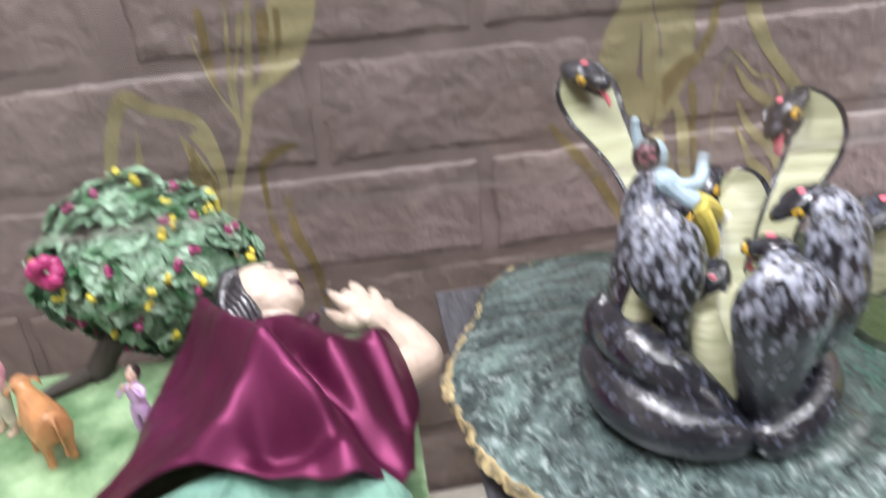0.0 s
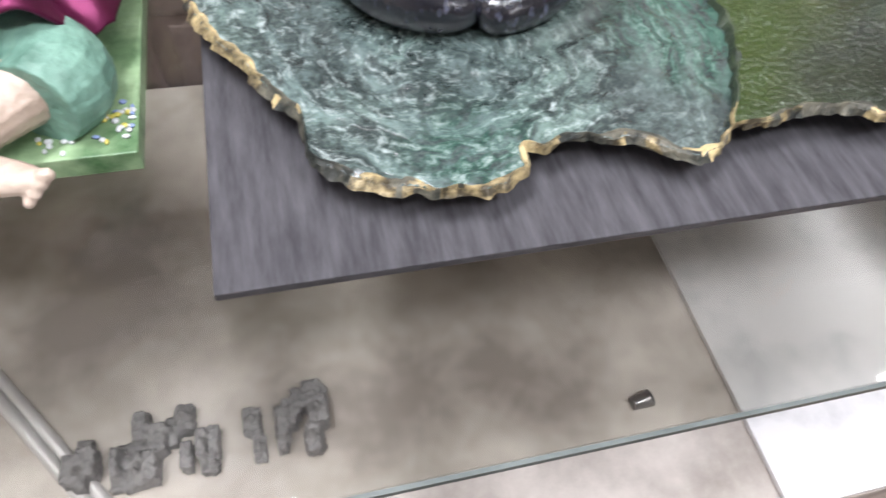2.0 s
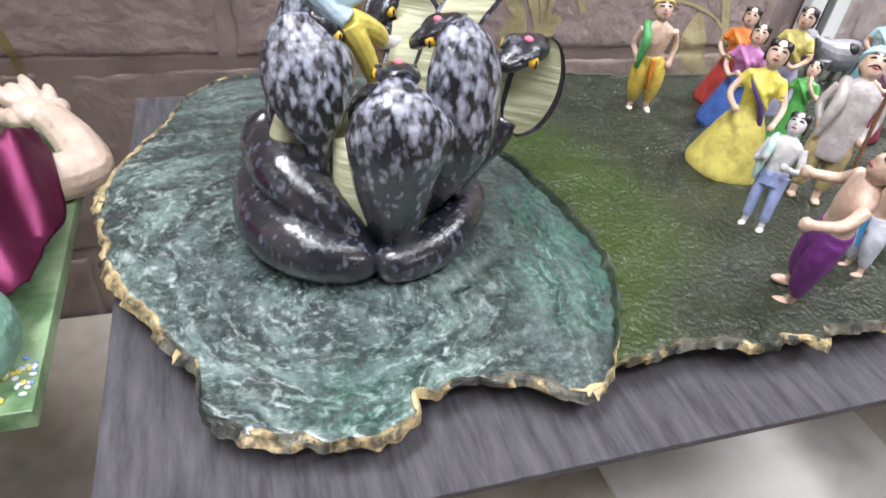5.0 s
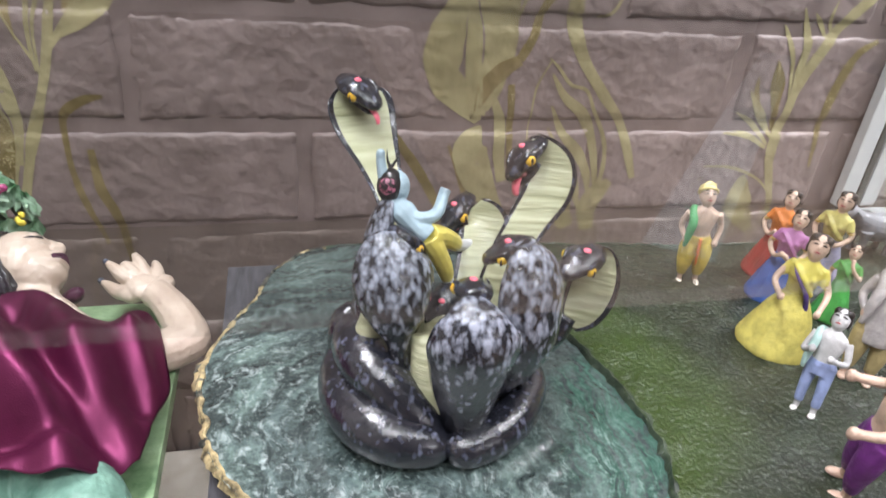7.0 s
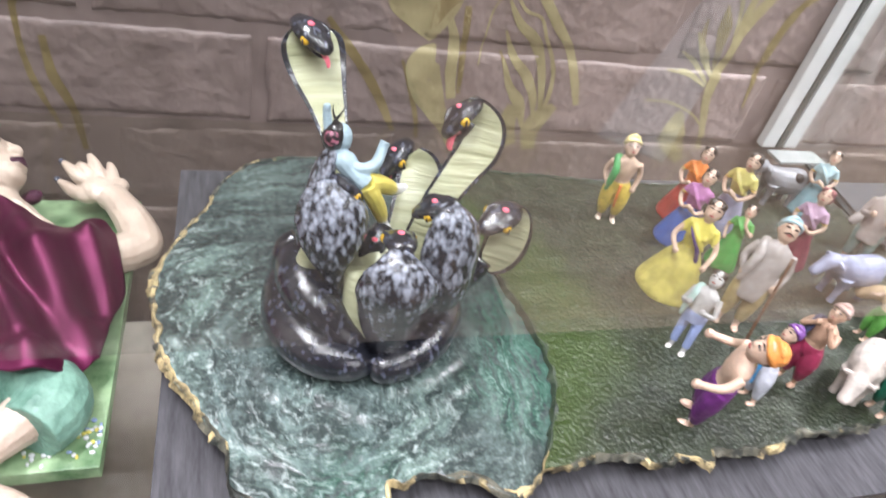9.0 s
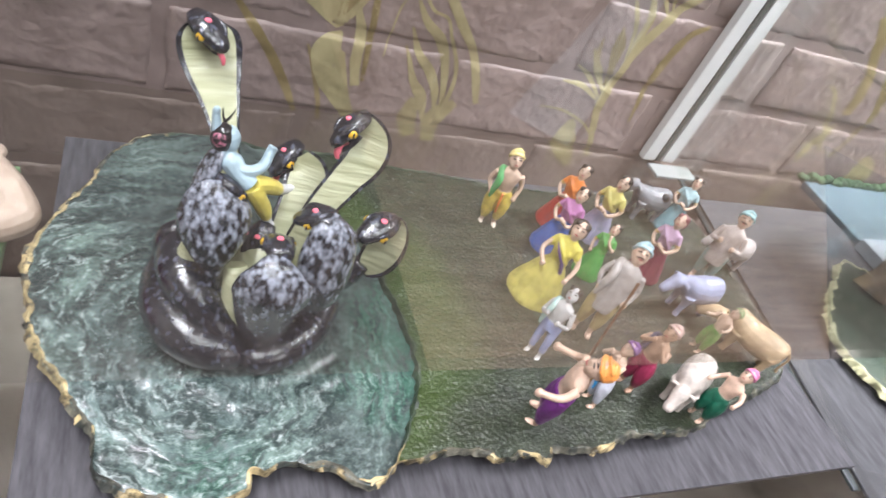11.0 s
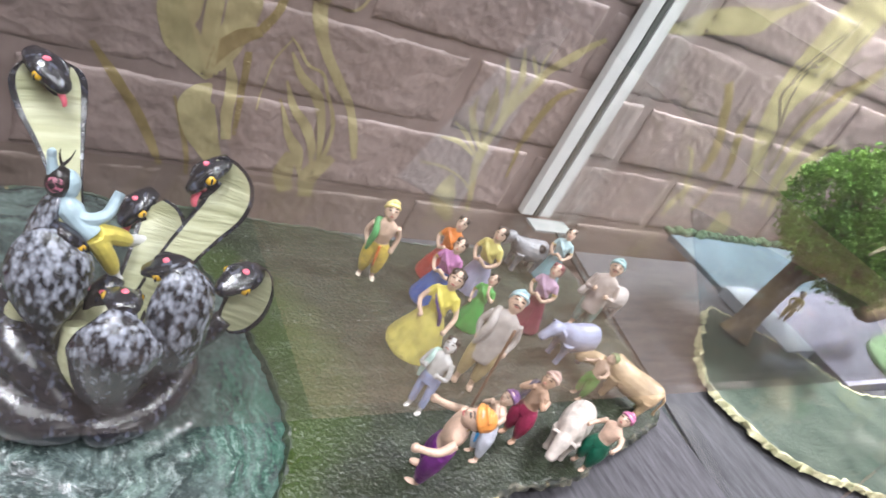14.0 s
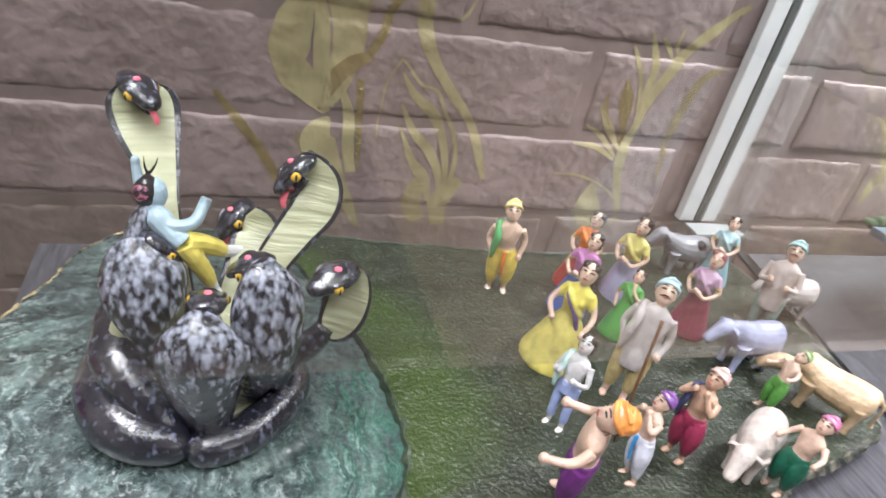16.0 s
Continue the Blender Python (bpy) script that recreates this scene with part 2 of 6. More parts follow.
def land_paint():
    """Meadow paint: dark grey-green with a mossy yellow-green belt along the pond."""
    m = mat("meadow_paint", (0.007, 0.011, 0.006), 0.3, col2=(0.03, 0.04, 0.022), scale=75, bump=1.0, bscale=400, bdist=0.0016, lo=0.3, hi=0.75, detail=14)
    nt = m.node_tree
    N, L = nt.nodes.new, nt.links.new
    p = nt.nodes["Principled BSDF"]
    base = p.inputs["Base Color"].links[0].from_socket
    tc = N("ShaderNodeTexCoord")
    n = N("ShaderNodeTexNoise")
    n.inputs["Scale"].default_value, n.inputs["Detail"].default_value = 30, 12
    L(tc.outputs["Object"], n.inputs["Vector"])
    a = N("ShaderNodeMath")
    a.operation = "MULTIPLY_ADD"
    a.inputs[1].default_value = -0.075
    far = N("ShaderNodeVectorMath")
    far.operation = "DISTANCE"
    far.inputs[1].default_value = (0.085 * U, -0.15 * U, 0.0215 * U)
    L(tc.outputs["Object"], far.inputs[0])
    L(n.outputs["Fac"], a.inputs[0])
    L(far.outputs["Value"], a.inputs[2])
    r = N("ShaderNodeValToRGB")
    e = r.color_ramp.elements
    e[0].position, e[0].color = 0.072, (0.95, 0.95, 0.95, 1)
    e[1].position, e[1].color = 0.106, (0.04, 0.04, 0.04, 1)
    L(a.outputs[0], r.inputs[0])
    mx = N("ShaderNodeMix")
    mx.data_type = "RGBA"
    L(r.outputs[0], mx.inputs["Factor"])
    L(base, mx.inputs["A"])
    mx.inputs["B"].default_value = (0.026, 0.05, 0.006, 1)
    dots = N("ShaderNodeTexNoise")
    dots.inputs["Scale"].default_value, dots.inputs["Detail"].default_value = 650, 5
    L(tc.outputs["Object"], dots.inputs["Vector"])
    cut = N("ShaderNodeValToRGB")
    cut.color_ramp.elements[0].position, cut.color_ramp.elements[1].position = 0.61, 0.7
    L(dots.outputs["Fac"], cut.inputs[0])
    fleck = N("ShaderNodeMix")
    fleck.data_type = "RGBA"
    L(cut.outputs[0], fleck.inputs["Factor"])
    L(mx.outputs["Result"], fleck.inputs["A"])
    fleck.inputs["B"].default_value = (0.17, 0.2, 0.165, 1)
    L(fleck.outputs["Result"], p.inputs["Base Color"])
    return m


def scale_paint(name, dabs):
    """Black glossy snake paint with grey-white dabs."""
    m = mat(name, (0.011, 0.012, 0.016), 0.3, coat=0.85)
    nt = m.node_tree
    N, L = nt.nodes.new, nt.links.new
    p = nt.nodes["Principled BSDF"]
    tc = N("ShaderNodeTexCoord")
    mp = N("ShaderNodeMapping")
    mp.inputs["Scale"].default_value = (1, 1, 0.55)
    L(tc.outputs["Object"], mp.inputs[0])
    v = N("ShaderNodeTexVoronoi")
    v.inputs["Scale"].default_value = 400
    L(mp.outputs[0], v.inputs["Vector"])
    n = N("ShaderNodeTexNoise")
    n.inputs["Scale"].default_value, n.inputs["Detail"].default_value = 300, 4
    L(mp.outputs[0], n.inputs["Vector"])
    s = N("ShaderNodeMath")
    s.operation = "MULTIPLY_ADD"
    s.inputs[1].default_value = -0.35
    L(v.outputs["Distance"], s.inputs[0])
    L(n.outputs["Fac"], s.inputs[2])
    r = N("ShaderNodeValToRGB")
    e = r.color_ramp.elements
    e[0].position, e[0].color = 0.38 - 0.12 * dabs, (0.012, 0.013, 0.018, 1)
    e[1].position, e[1].color = 0.64 - 0.08 * dabs, (0.1 + 0.22 * dabs, 0.11 + 0.235 * dabs, 0.155 + 0.26 * dabs, 1)
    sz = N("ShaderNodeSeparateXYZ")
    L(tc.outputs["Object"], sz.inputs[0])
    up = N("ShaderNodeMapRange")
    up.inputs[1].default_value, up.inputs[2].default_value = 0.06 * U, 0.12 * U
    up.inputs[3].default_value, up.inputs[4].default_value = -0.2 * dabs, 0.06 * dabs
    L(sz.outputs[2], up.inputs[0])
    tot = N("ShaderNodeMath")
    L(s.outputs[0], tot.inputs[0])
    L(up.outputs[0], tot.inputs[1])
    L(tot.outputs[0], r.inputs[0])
    L(r.outputs[0], p.inputs["Base Color"])
    b = N("ShaderNodeBump")
    b.inputs["Strength"].default_value, b.inputs["Distance"].default_value = 0.25 + 0.45 * dabs, 0.0012
    L(n.outputs["Fac"], b.inputs["Height"])
    wr = N("ShaderNodeTexNoise")
    wr.inputs["Scale"].default_value, wr.inputs["Detail"].default_value, wr.inputs["Roughness"].default_value = 85, 7, 0.6
    L(mp.outputs[0], wr.inputs["Vector"])
    b2 = N("ShaderNodeBump")
    b2.inputs["Strength"].default_value, b2.inputs["Distance"].default_value = 0.4, 0.0022
    L(wr.outputs["Fac"], b2.inputs["Height"])
    L(b.outputs[0], b2.inputs["Normal"])
    L(b2.outputs[0], p.inputs["Normal"])
    L(b2.outputs[0], p.inputs["Coat Normal"])
    ro = N("ShaderNodeMapRange")
    ro.inputs[3].default_value, ro.inputs[4].default_value = 0.1, 0.36
    L(wr.outputs["Fac"], ro.inputs[0])
    L(ro.outputs[0], p.inputs["Roughness"])
    p.inputs["Coat Roughness"].default_value = 0.09
    return m


M_POND, M_LAND = slab_paint(), land_paint()
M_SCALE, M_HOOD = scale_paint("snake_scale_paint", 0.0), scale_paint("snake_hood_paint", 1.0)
M_BELLY = mat("snake_belly_paint", (0.25, 0.265, 0.14), 0.4, col2=(0.45, 0.455, 0.3), scale=60, stretch=(0.35, 0.35, 4.5), bump=0.5, bscale=95, coat=0.25, lo=0.25, hi=0.62, bdist=0.003)
M_PINK = mat("pink_paint", (0.8, 0.13, 0.2), 0.4, col2=(0.9, 0.22, 0.28), scale=200)
M_YELLOW = mat("yellow_eye_paint", (0.6, 0.33, 0.02), 0.2, coat=0.8, col2=(0.75, 0.48, 0.04), scale=300)
M_MOUTH = mat("dark_red_paint", (0.16, 0.012, 0.02), 0.35, coat=0.3)
M_BLACK = mat("black_paint", (0.01, 0.009, 0.009), 0.3, coat=0.3)


# ---- mesh helpers ----
def rounded(pts, n):
    """Points along a smooth curve through pts (any number of columns)."""
    P = [np.array(p, float) for p in pts]
    P = [2 * P[0] - P[1]] + P + [2 * P[-1] - P[-2]]
    out = []
    for i in range(1, len(P) - 2):
        for k in range(n):
            t = k / n
            a, b, c, d = P[i - 1 : i + 3]
            out.append(0.5 * (2 * b + (c - a) * t + (2 * a - 5 * b + 4 * c - d) * t * t + (3 * b - a - 3 * c + d) * t**3))
    out.append(P[-2])
    return out


def skin(bm, rings, m=0, caps=True, mats=None):
    """Faces between rings of points."""
    vs = [[bm.verts.new(p) for p in r] for r in rings]
    k = len(vs[0])
    for a, b in zip(vs, vs[1:]):
        for i in range(k):
            f = bm.faces.new((a[i], a[(i + 1) % k], b[(i + 1) % k], b[i]))
            f.material_index = mats[i] if mats else m
            f.smooth = True
    if caps:
        for r in (vs[0][::-1], vs[-1]):
            f = bm.faces.new(r)
            f.material_index = m
    return vs


def tube(bm, pts, m=0, seg=12, n=5, flat=1.0):
    """A tube along (x, y, z, radius) points; flat squeezes it in height."""
    P = rounded(pts, n)
    rings = []
    side = None
    for i, p in enumerate(P):
        d = Vector(P[min(i + 1, len(P) - 1)][:3] - P[max(i - 1, 0)][:3]).normalized()
        if side is None:
            side = d.orthogonal().normalized() if abs(d.z) > 0.9 else d.cross(Vector((0, 0, 1))).normalized()
        side = (side - d * side.dot(d)).normalized()
        up = d.cross(side)
        rings.append([Vector(p[:3]) + (side * math.cos(a) + up * math.sin(a) * flat) * max(p[3], 1e-4) for a in (2 * math.pi * k / seg for k in range(seg))])
    skin(bm, rings, m)


def ball(bm, c, r, m=0, turn=None, u=14, v=9):
    """An ellipsoid."""
    r = (r, r, r) if isinstance(r, (int, float)) else r
    rot = Euler([radians(a) for a in turn]).to_matrix() if turn else Matrix.Identity(3)
    rings = []
    for j in range(1, v):
        t = math.pi * j / v
        rings.append([Vector(c) + rot @ Vector((r[0] * math.sin(t) * math.cos(2 * math.pi * k / u), r[1] * math.sin(t) * math.sin(2 * math.pi * k / u), -r[2] * math.cos(t))) for k in range(u)])
    skin(bm, rings, m)


def loft(bm, rows, m=0, seg=16):
    """Elliptic rings (x, y, z, rx, ry) stacked upward."""
    skin(bm, [[Vector((x + rx * math.cos(2 * math.pi * k / seg), y + ry * math.sin(2 * math.pi * k / seg), z)) for k in range(seg)] for x, y, z, rx, ry in (tuple(r) for r in rounded(rows, 3))], m)


def box(bm, x0, x1, y0, y1, z0, z1, m=0, bevel=0.0):
    vs = bmesh.ops.create_cube(bm, size=1.0)["verts"]
    for v in vs:
        v.co = Vector(((x0 + x1) / 2 + v.co.x * (x1 - x0), (y0 + y1) / 2 + v.co.y * (y1 - y0), (z0 + z1) / 2 + v.co.z * (z1 - z0)))
    fs = {f for v in vs for f in v.link_faces}
    for f in fs:
        f.material_index = m
    if bevel:
        es = list({e for v in vs for e in v.link_edges})
        bmesh.ops.bevel(bm, geom=es, offset=bevel, segments=2, affect="EDGES", profile=0.6)
    return vs


def fuse(bm, size, relax=3, rough=0.0):
    """Melts the overlapping forms of each material into one soft clay skin."""
    out = bmesh.new()
    bmesh.ops.recalc_face_normals(bm, faces=bm.faces)
    for k in sorted({f.material_index for f in bm.faces}):
        piece = bm.copy()
        bmesh.ops.delete(piece, geom=[f for f in piece.faces if f.material_index != k], context="FACES")
        me = bpy.data.meshes.new("clay")
        piece.to_mesh(me)
        piece.free()
        ob = bpy.data.objects.new("clay", me)
        scene.collection.objects.link(ob)
        r = ob.modifiers.new("melt", "REMESH")
        r.mode, r.voxel_size = "VOXEL", size
        sm = ob.modifiers.new("relax", "SMOOTH")
        sm.factor, sm.iterations = 0.5, relax
        held = ob.evaluated_get(bpy.context.evaluated_depsgraph_get())
        got = held.to_mesh()
        n = len(got.polygons)
        got.polygons.foreach_set("material_index", [k] * n)
        got.polygons.foreach_set("use_smooth", [True] * n)
        out.from_mesh(got)
        held.to_mesh_clear()
        bpy.data.objects.remove(ob)
        bpy.data.meshes.remove(me)
    bm.free()
    if rough:
        for v in out.verts:
            v.co += Vector((noise.noise(v.co * 300), noise.noise(v.co * 300 + Vector((9, 0, 0))), noise.noise(v.co * 300 + Vector((0, 9, 0))))) * rough
    return out


def part(name, bm, mats, parent=None, label=""):
    """Links a bmesh, in plan units, as one mesh object."""
    bmesh.ops.recalc_face_normals(bm, faces=bm.faces)
    bm.transform(Matrix.Scale(U, 4))
    me = bpy.data.meshes.new(name)
    bm.to_mesh(me)
    bm.free()
    for m in mats if isinstance(mats, (list, tuple)) else [mats]:
        me.materials.append(m)
    ob = new(name, me)
    if parent:
        ob.parent = parent
    return tagged(ob, label)


def empty(name, label, category, group="", kind="", at=(0, 0, 0)):
    ob = new(name)
    ob.empty_display_size = 0.02
    ob.location = Vector(at) * U
    return tagged(ob, label, category, group, kind)


def under(ob, parent):
    """Parents ob and keeps it where it stands."""
    ob.parent = parent
    ob.matrix_parent_inverse = Matrix.Translation(parent.location).inverted()
    return ob


def slab_mesh(outline, z0, z1, inset=0.0, rag=0.0, seed=1, cell=0.008, relief=None):
    """A slab with a ragged edge and a modelled top; material 0 on top, 1 on the edge."""
    rng = random.Random(seed)
    P = [Vector((p[0], p[1], 0)) for p in rounded(list(outline) + [outline[0]], 14)[:-1]]
    P = [p + 0.0022 * Vector((noise.noise(p * 90), noise.noise(p * 90 + Vector((5, 5, 5))), 0)) + Vector((noise.noise(p * 130), noise.noise(p * 130 + Vector((3, 8, 1))), 0)) * rag * 0.9 for p in P]
    bm = bmesh.new()
    c = sum(P, Vector()) / len(P)
    k = len(P)
    # points inside the outline, on a jittered grid
    X, Y = np.array([p.x for p in P]), np.array([p.y for p in P])
    flat = [Vector((p.x, p.y)) for p in P]
    for gx in np.arange(X.min(), X.max(), cell):
        for gy in np.arange(Y.min(), Y.max(), cell):
            x, y = gx + rng.uniform(-0.3, 0.3) * cell, gy + rng.uniform(-0.3, 0.3) * cell
            cross = (Y > y) != (np.roll(Y, 1) > y)
            at = (np.roll(X, 1) - X) * (y - Y) / (np.roll(Y, 1) - Y + 1e-12) + X
            if (cross & (x < at)).sum() % 2 and np.hypot(X - x, Y - y).min() > cell * 0.6:
                flat.append(Vector((x, y)))
    made, _, tris, olds, _, _ = delaunay_2d_cdt(flat, [(i, (i + 1) % k) for i in range(k)], [], 1, 1e-7)
    tops, first = [], {}
    for q, old in zip(made, olds):
        rim = [o for o in old if o < k]
        g = Vector((q.x * 45, q.y * 45, 3))
        z = z1 + (rng.uniform(-0.3, 0.3) * rag if rim else 0.0016 * noise.noise(g) + 0.0008 * noise.noise(g * 3.1) + (relief(q.x, q.y) if relief else 0.0))
        v = bm.verts.new((q.x, q.y, z))
        tops.append(v)
        for o in rim:
            first[o] = v
    for t in tris:
        bm.faces.new([tops[n] for n in t]).material_index = 0
    top = [first[n] for n in range(k)]
    mid = [bm.verts.new((*(p + (c - p).normalized() * (noise.noise(p * 170 + Vector((2, 2, 7))) * 2.4 * rag - 0.0042 * max(0.0, 0.6 + noise.noise(p * 25))))[:2], (z0 * 0.45 + z1 * 0.55))) for p in P]
    low = [bm.verts.new((*(p + (c - p).normalized() * (inset + 1.5 * rag * abs(noise.noise(p * 150))))[:2], z0)) for p in P]
    for a, b in ((low, mid), (mid, top)):
        for n in range(k):
            f = bm.faces.new((a[n], a[(n + 1) % k], b[(n + 1) % k], b[n]))
            f.material_index = 1
    bm.faces.new(low[::-1]).material_index = 1
    # raised, uneven rim along the outline
    turn = 1 if sum(P[i - 1].x * P[i].y - P[i].x * P[i - 1].y for i in range(k)) > 0 else -1
    bead = []
    for i, p in enumerate(P):
        d = P[(i + 4) % k] - P[i - 4]
        inward = Vector((-d.y, d.x, 0)).normalized() * turn
        w = max(0.0006, 0.0026 + 0.0046 * noise.noise(p * 70 + Vector((6, 1, 4))))
        h = 0.0012 + 0.0012 * noise.noise(p * 120)
        bead.append([bm.verts.new((q.x, q.y, z)) for q, z in ((p - inward * 0.0004, z1 - 0.0006), (p + inward * w * 0.4, z1 + h), (p + inward * w, z1 + h * 0.6), (p + inward * (w + 0.001), z1 - 0.003))])
    for i in range(k):
        n = bead[(i + 1) % k]
        for q in range(3):
            bm.faces.new((bead[i][q], n[q], n[q + 1], bead[i][q + 1])).material_index = 1
    for f in bm.faces:
        f.smooth = f.material_index == 0
    return bm


# ---- setting ----
WALL_Y, SHELF_Z, LOWER_Z = 0.21, -0.02, -0.345
wall = empty("wall_north", "taupe-painted brick wall with recessed joints", "wall", kind="structure")
bm = bmesh.new()
box(bm, -1.6, 6.8, WALL_Y - 0.0009, WALL_Y + 0.12, -1.3, 2.2)
part("mortar", bm, M_MORTAR, wall)
COURSE, LONG = 0.1155, 0.3365


def brick_mesh(seed):
    """A worn brick: rounded rim, uneven face."""
    bm = bmesh.new()
    nx, nz = 40, 18
    g = []
    for j in range(nz + 1):
        row = []
        for i in range(nx + 1):
            u, w = i / nx * 2 - 1, j / nz * 2 - 1
            u, w = math.copysign(abs(u) ** 0.7, u), math.copysign(abs(w) ** 0.75, w)
            q = Vector((u * 3 + seed * 7, w * 1.2, seed * 3))
            ex, ez = 1 - abs(u), (1 - abs(w)) * 0.35
            rim = min(1, min(ex * 1.0, ez) / (0.11 + 0.05 * noise.noise(q * 5)))
            rugged = max(0.0, noise.noise(q * 1.3 + Vector((3, 3, 3))) + 0.15)
            depth = 0.0026 * (1 - math.sqrt(max(0, 1 - (1 - rim) ** 2))) + 0.0013 * noise.noise(q * 2.2) + 0.0007 * noise.noise(q * 7) + 0.0042 * rugged * abs(noise.noise(Vector((q.x * 5, q.y * 9, q.z))))
            x = u * (0.1595 + 0.003 * noise.noise(q * 1.5 + Vector((0, 9, 0))) + 0.002 * noise.noise(q * 6))
            z = w * (0.0505 + 0.0026 * noise.noise(q * 1.7 + Vector((4, 0, 0))) + 0.0016 * noise.noise(q * 6 + Vector((4, 0, 0))))
            row.append(bm.verts.new((x, WALL_Y - 0.004 + depth, z)))
        g.append(row)
    for j in range(nz):
        for i in range(nx):
            bm.faces.new((g[j][i], g[j][i + 1], g[j + 1][i + 1], g[j + 1][i])).smooth = True
    ring = g[0] + [r[-1] for r in g[1:-1]] + g[-1][::-1] + [r[0] for r in g[-2:0:-1]]
    back = [bm.verts.new((v.co.x, WALL_Y + 0.02, v.co.z)) for v in ring]
    for k in range(len(ring)):
        n = (k + 1) % len(ring)
        bm.faces.new((ring[k], ring[n], back[n], back[k]))
    return bm


brick = part("brick", brick_mesh(1), M_BRICK, wall)
meshes = [brick.data]
for k in range(2, 6):
    spare = part("brick", brick_mesh(k), M_BRICK, wall)
    meshes.append(spare.data)
    bpy.data.objects.remove(spare)
brick.location = Vector((0.01 - LONG / 2, 0, 0.0305)) * U
for row in range(-4, 8):
    for i in range(-3, 6):
        if row == 0 and i == 0:
            continue
        b = new("brick", meshes[(row * 5 + i * 3) % 5])
        b.parent = wall
        off = 0.01 if row % 2 == 0 else -0.158
        b.location = Vector((off + (i - 0.5) * LONG + 0.003 * math.sin(row * 7 + i * 3), 0.0012 * math.sin(row * 3 + i * 5), 0.0305 + row * COURSE)) * U
        b.rotation_euler = (0.006 * math.sin(i * 9 + row), 0.007 * math.sin(i * 4 + row * 5) + (math.pi if (row + i) % 3 == 0 else 0), 0.006 * math.sin(i * 2 + row * 11))

for name, dims, m, lab, cat in (
    ("floor", (-1.6, 6.8, -9.0, 0.33, -1.36, -1.3), M_FLOOR, "light brown wood-grained laminate floor", "floor"),
    # unseen dark cover, added so the front glass mirrors less haze on the left
    ("floor_carpet", (-1.59, 0.92, -8.99, -0.5, -1.2995, -1.29), M_DARKCOVER, "unseen dark brown floor cover added to darken the mirrored floor", "carpet"),
    ("ceiling", (-1.6, 6.8, -9.0, 0.33, 2.2, 2.26), M_CEIL, "plain white painted ceiling", "ceiling"),
    ("wall_south", (-1.6, 6.8, -9.06, -9.0, -1.3, 2.2), M_ROOMWALL, "plain beige painted wall", "wall"),
    ("wall_west", (-1.66, -1.6, -9.0, 0.21, -1.3, 2.2), M_ROOMWALL, "plain beige painted wall", "wall"),
    ("wall_east", (6.8, 6.86, -9.0, 0.21, -1.3, 2.2), M_ROOMWALL, "plain beige painted wall", "wall"),
    # made-up dark band: keeps the mirrored haze off the model tree
    ("trim", (6.77, 6.797, -9.0, 0.2, -1.3, 0.0), M_DARKWALL, "unseen dark brown wall band added to darken the mirrored wall", "wainscot"),
):
    bm = bmesh.new()
    box(bm, *dims)
    tagged(part(name, bm, m), lab, cat, kind="structure")

# unseen strip, added to give the pale diagonal streak in the front glass
bm = bmesh.new()
box(bm, -0.19, 0.19, -9.0, 0.0, -0.001, 0.006, 0, 0.002)
bm.transform(Matrix.Translation((2.0, -2.95, -1.299)) @ Matrix.Rotation(math.atan2(0.66, 0.75), 4, "Z") @ Matrix.Diagonal((1, 0.7, 1, 1)))
tagged(part("floor_strip", bm, mat("pale_strip", (0.6, 0.59, 0.58), 0.6, col2=(0.7, 0.69, 0.68), scale=4)), "pale grey floor strip added for the streak mirrored in the glass", "floor strip", kind="structure")

# made-up dark sheet on the floor: cuts off the mirrored haze to the right
bm = bmesh.new()
box(bm, -2.4, 1.9, 0.0, 1.6, 0.0, 0.01)
bm.transform(Matrix.Translation((3.4, -1.89, -1.2995)) @ Matrix.Rotation(math.atan2(-0.84, 0.77), 4, "Z"))
cut = bmesh.ops.bisect_plane(bm, geom=bm.verts[:] + bm.edges[:] + bm.faces[:], plane_co=(0, 0.18, 0), plane_no=(0, 1, 0), clear_outer=True)
bmesh.ops.holes_fill(bm, edges=[g for g in cut["geom_cut"] if isinstance(g, bmesh.types.BMEdge)])
tagged(part("floor_mat", bm, M_DARKCOVER), "unseen dark brown sheet added to end the mirrored haze on the right", "mat", kind="structure")

# ---- display case ----
case = empty("display_case", "glass display case with tinted glass shelf and white corner profile", "display case", kind="structure", at=(0.3, -0.1, -1.3))
bm = bmesh.new()
box(bm, -1.2, 2.4, -0.416, 0.2, SHELF_Z - 0.008, SHELF_Z)
ob = under(part("glass_shelf", bm, M_SHELFGLASS), case)
ob.visible_shadow = False
bm = bmesh.new()
box(bm, -1.2, 2.4, -0.4185, -0.4165, SHELF_Z - 0.005, SHELF_Z - 0.001)
under(part("shelf_edge", bm, M_GEDGE), case)
bm = bmesh.new()
box(bm, -1.2, 2.4, -0.42, 0.2, -1.3, LOWER_Z, 0, 0.004)
under(part("lower_shelf", bm, M_LOWER, label="grey-brown mottled stone lower shelf"), case)
bm = bmesh.new()
box(bm, -1.2, 2.4, -0.363, -0.357, 0.237, 1.0)
ob = under(part("front_glass", bm, M_GLASS), case)
ob.visible_shadow = False
tilt = Matrix.Translation((0.767, 0.19, 0)) @ Matrix.Rotation(radians(-9.5), 4, "Z") @ Matrix.Translation((-0.752, -0.19, 0))
bm = bmesh.new()
box(bm, 0.748, 0.754, -0.40, 0.195, SHELF_Z + 0.004, 0.95)
bm.transform(tilt)
ob = under(part("side_glass", bm, M_GLASS), case)
ob.visible_shadow = False
bm = bmesh.new()
box(bm, 0.7465, 0.7555, -0.36, 0.17, SHELF_Z, SHELF_Z + 0.004, 0, 0.001)
bm.transform(tilt)
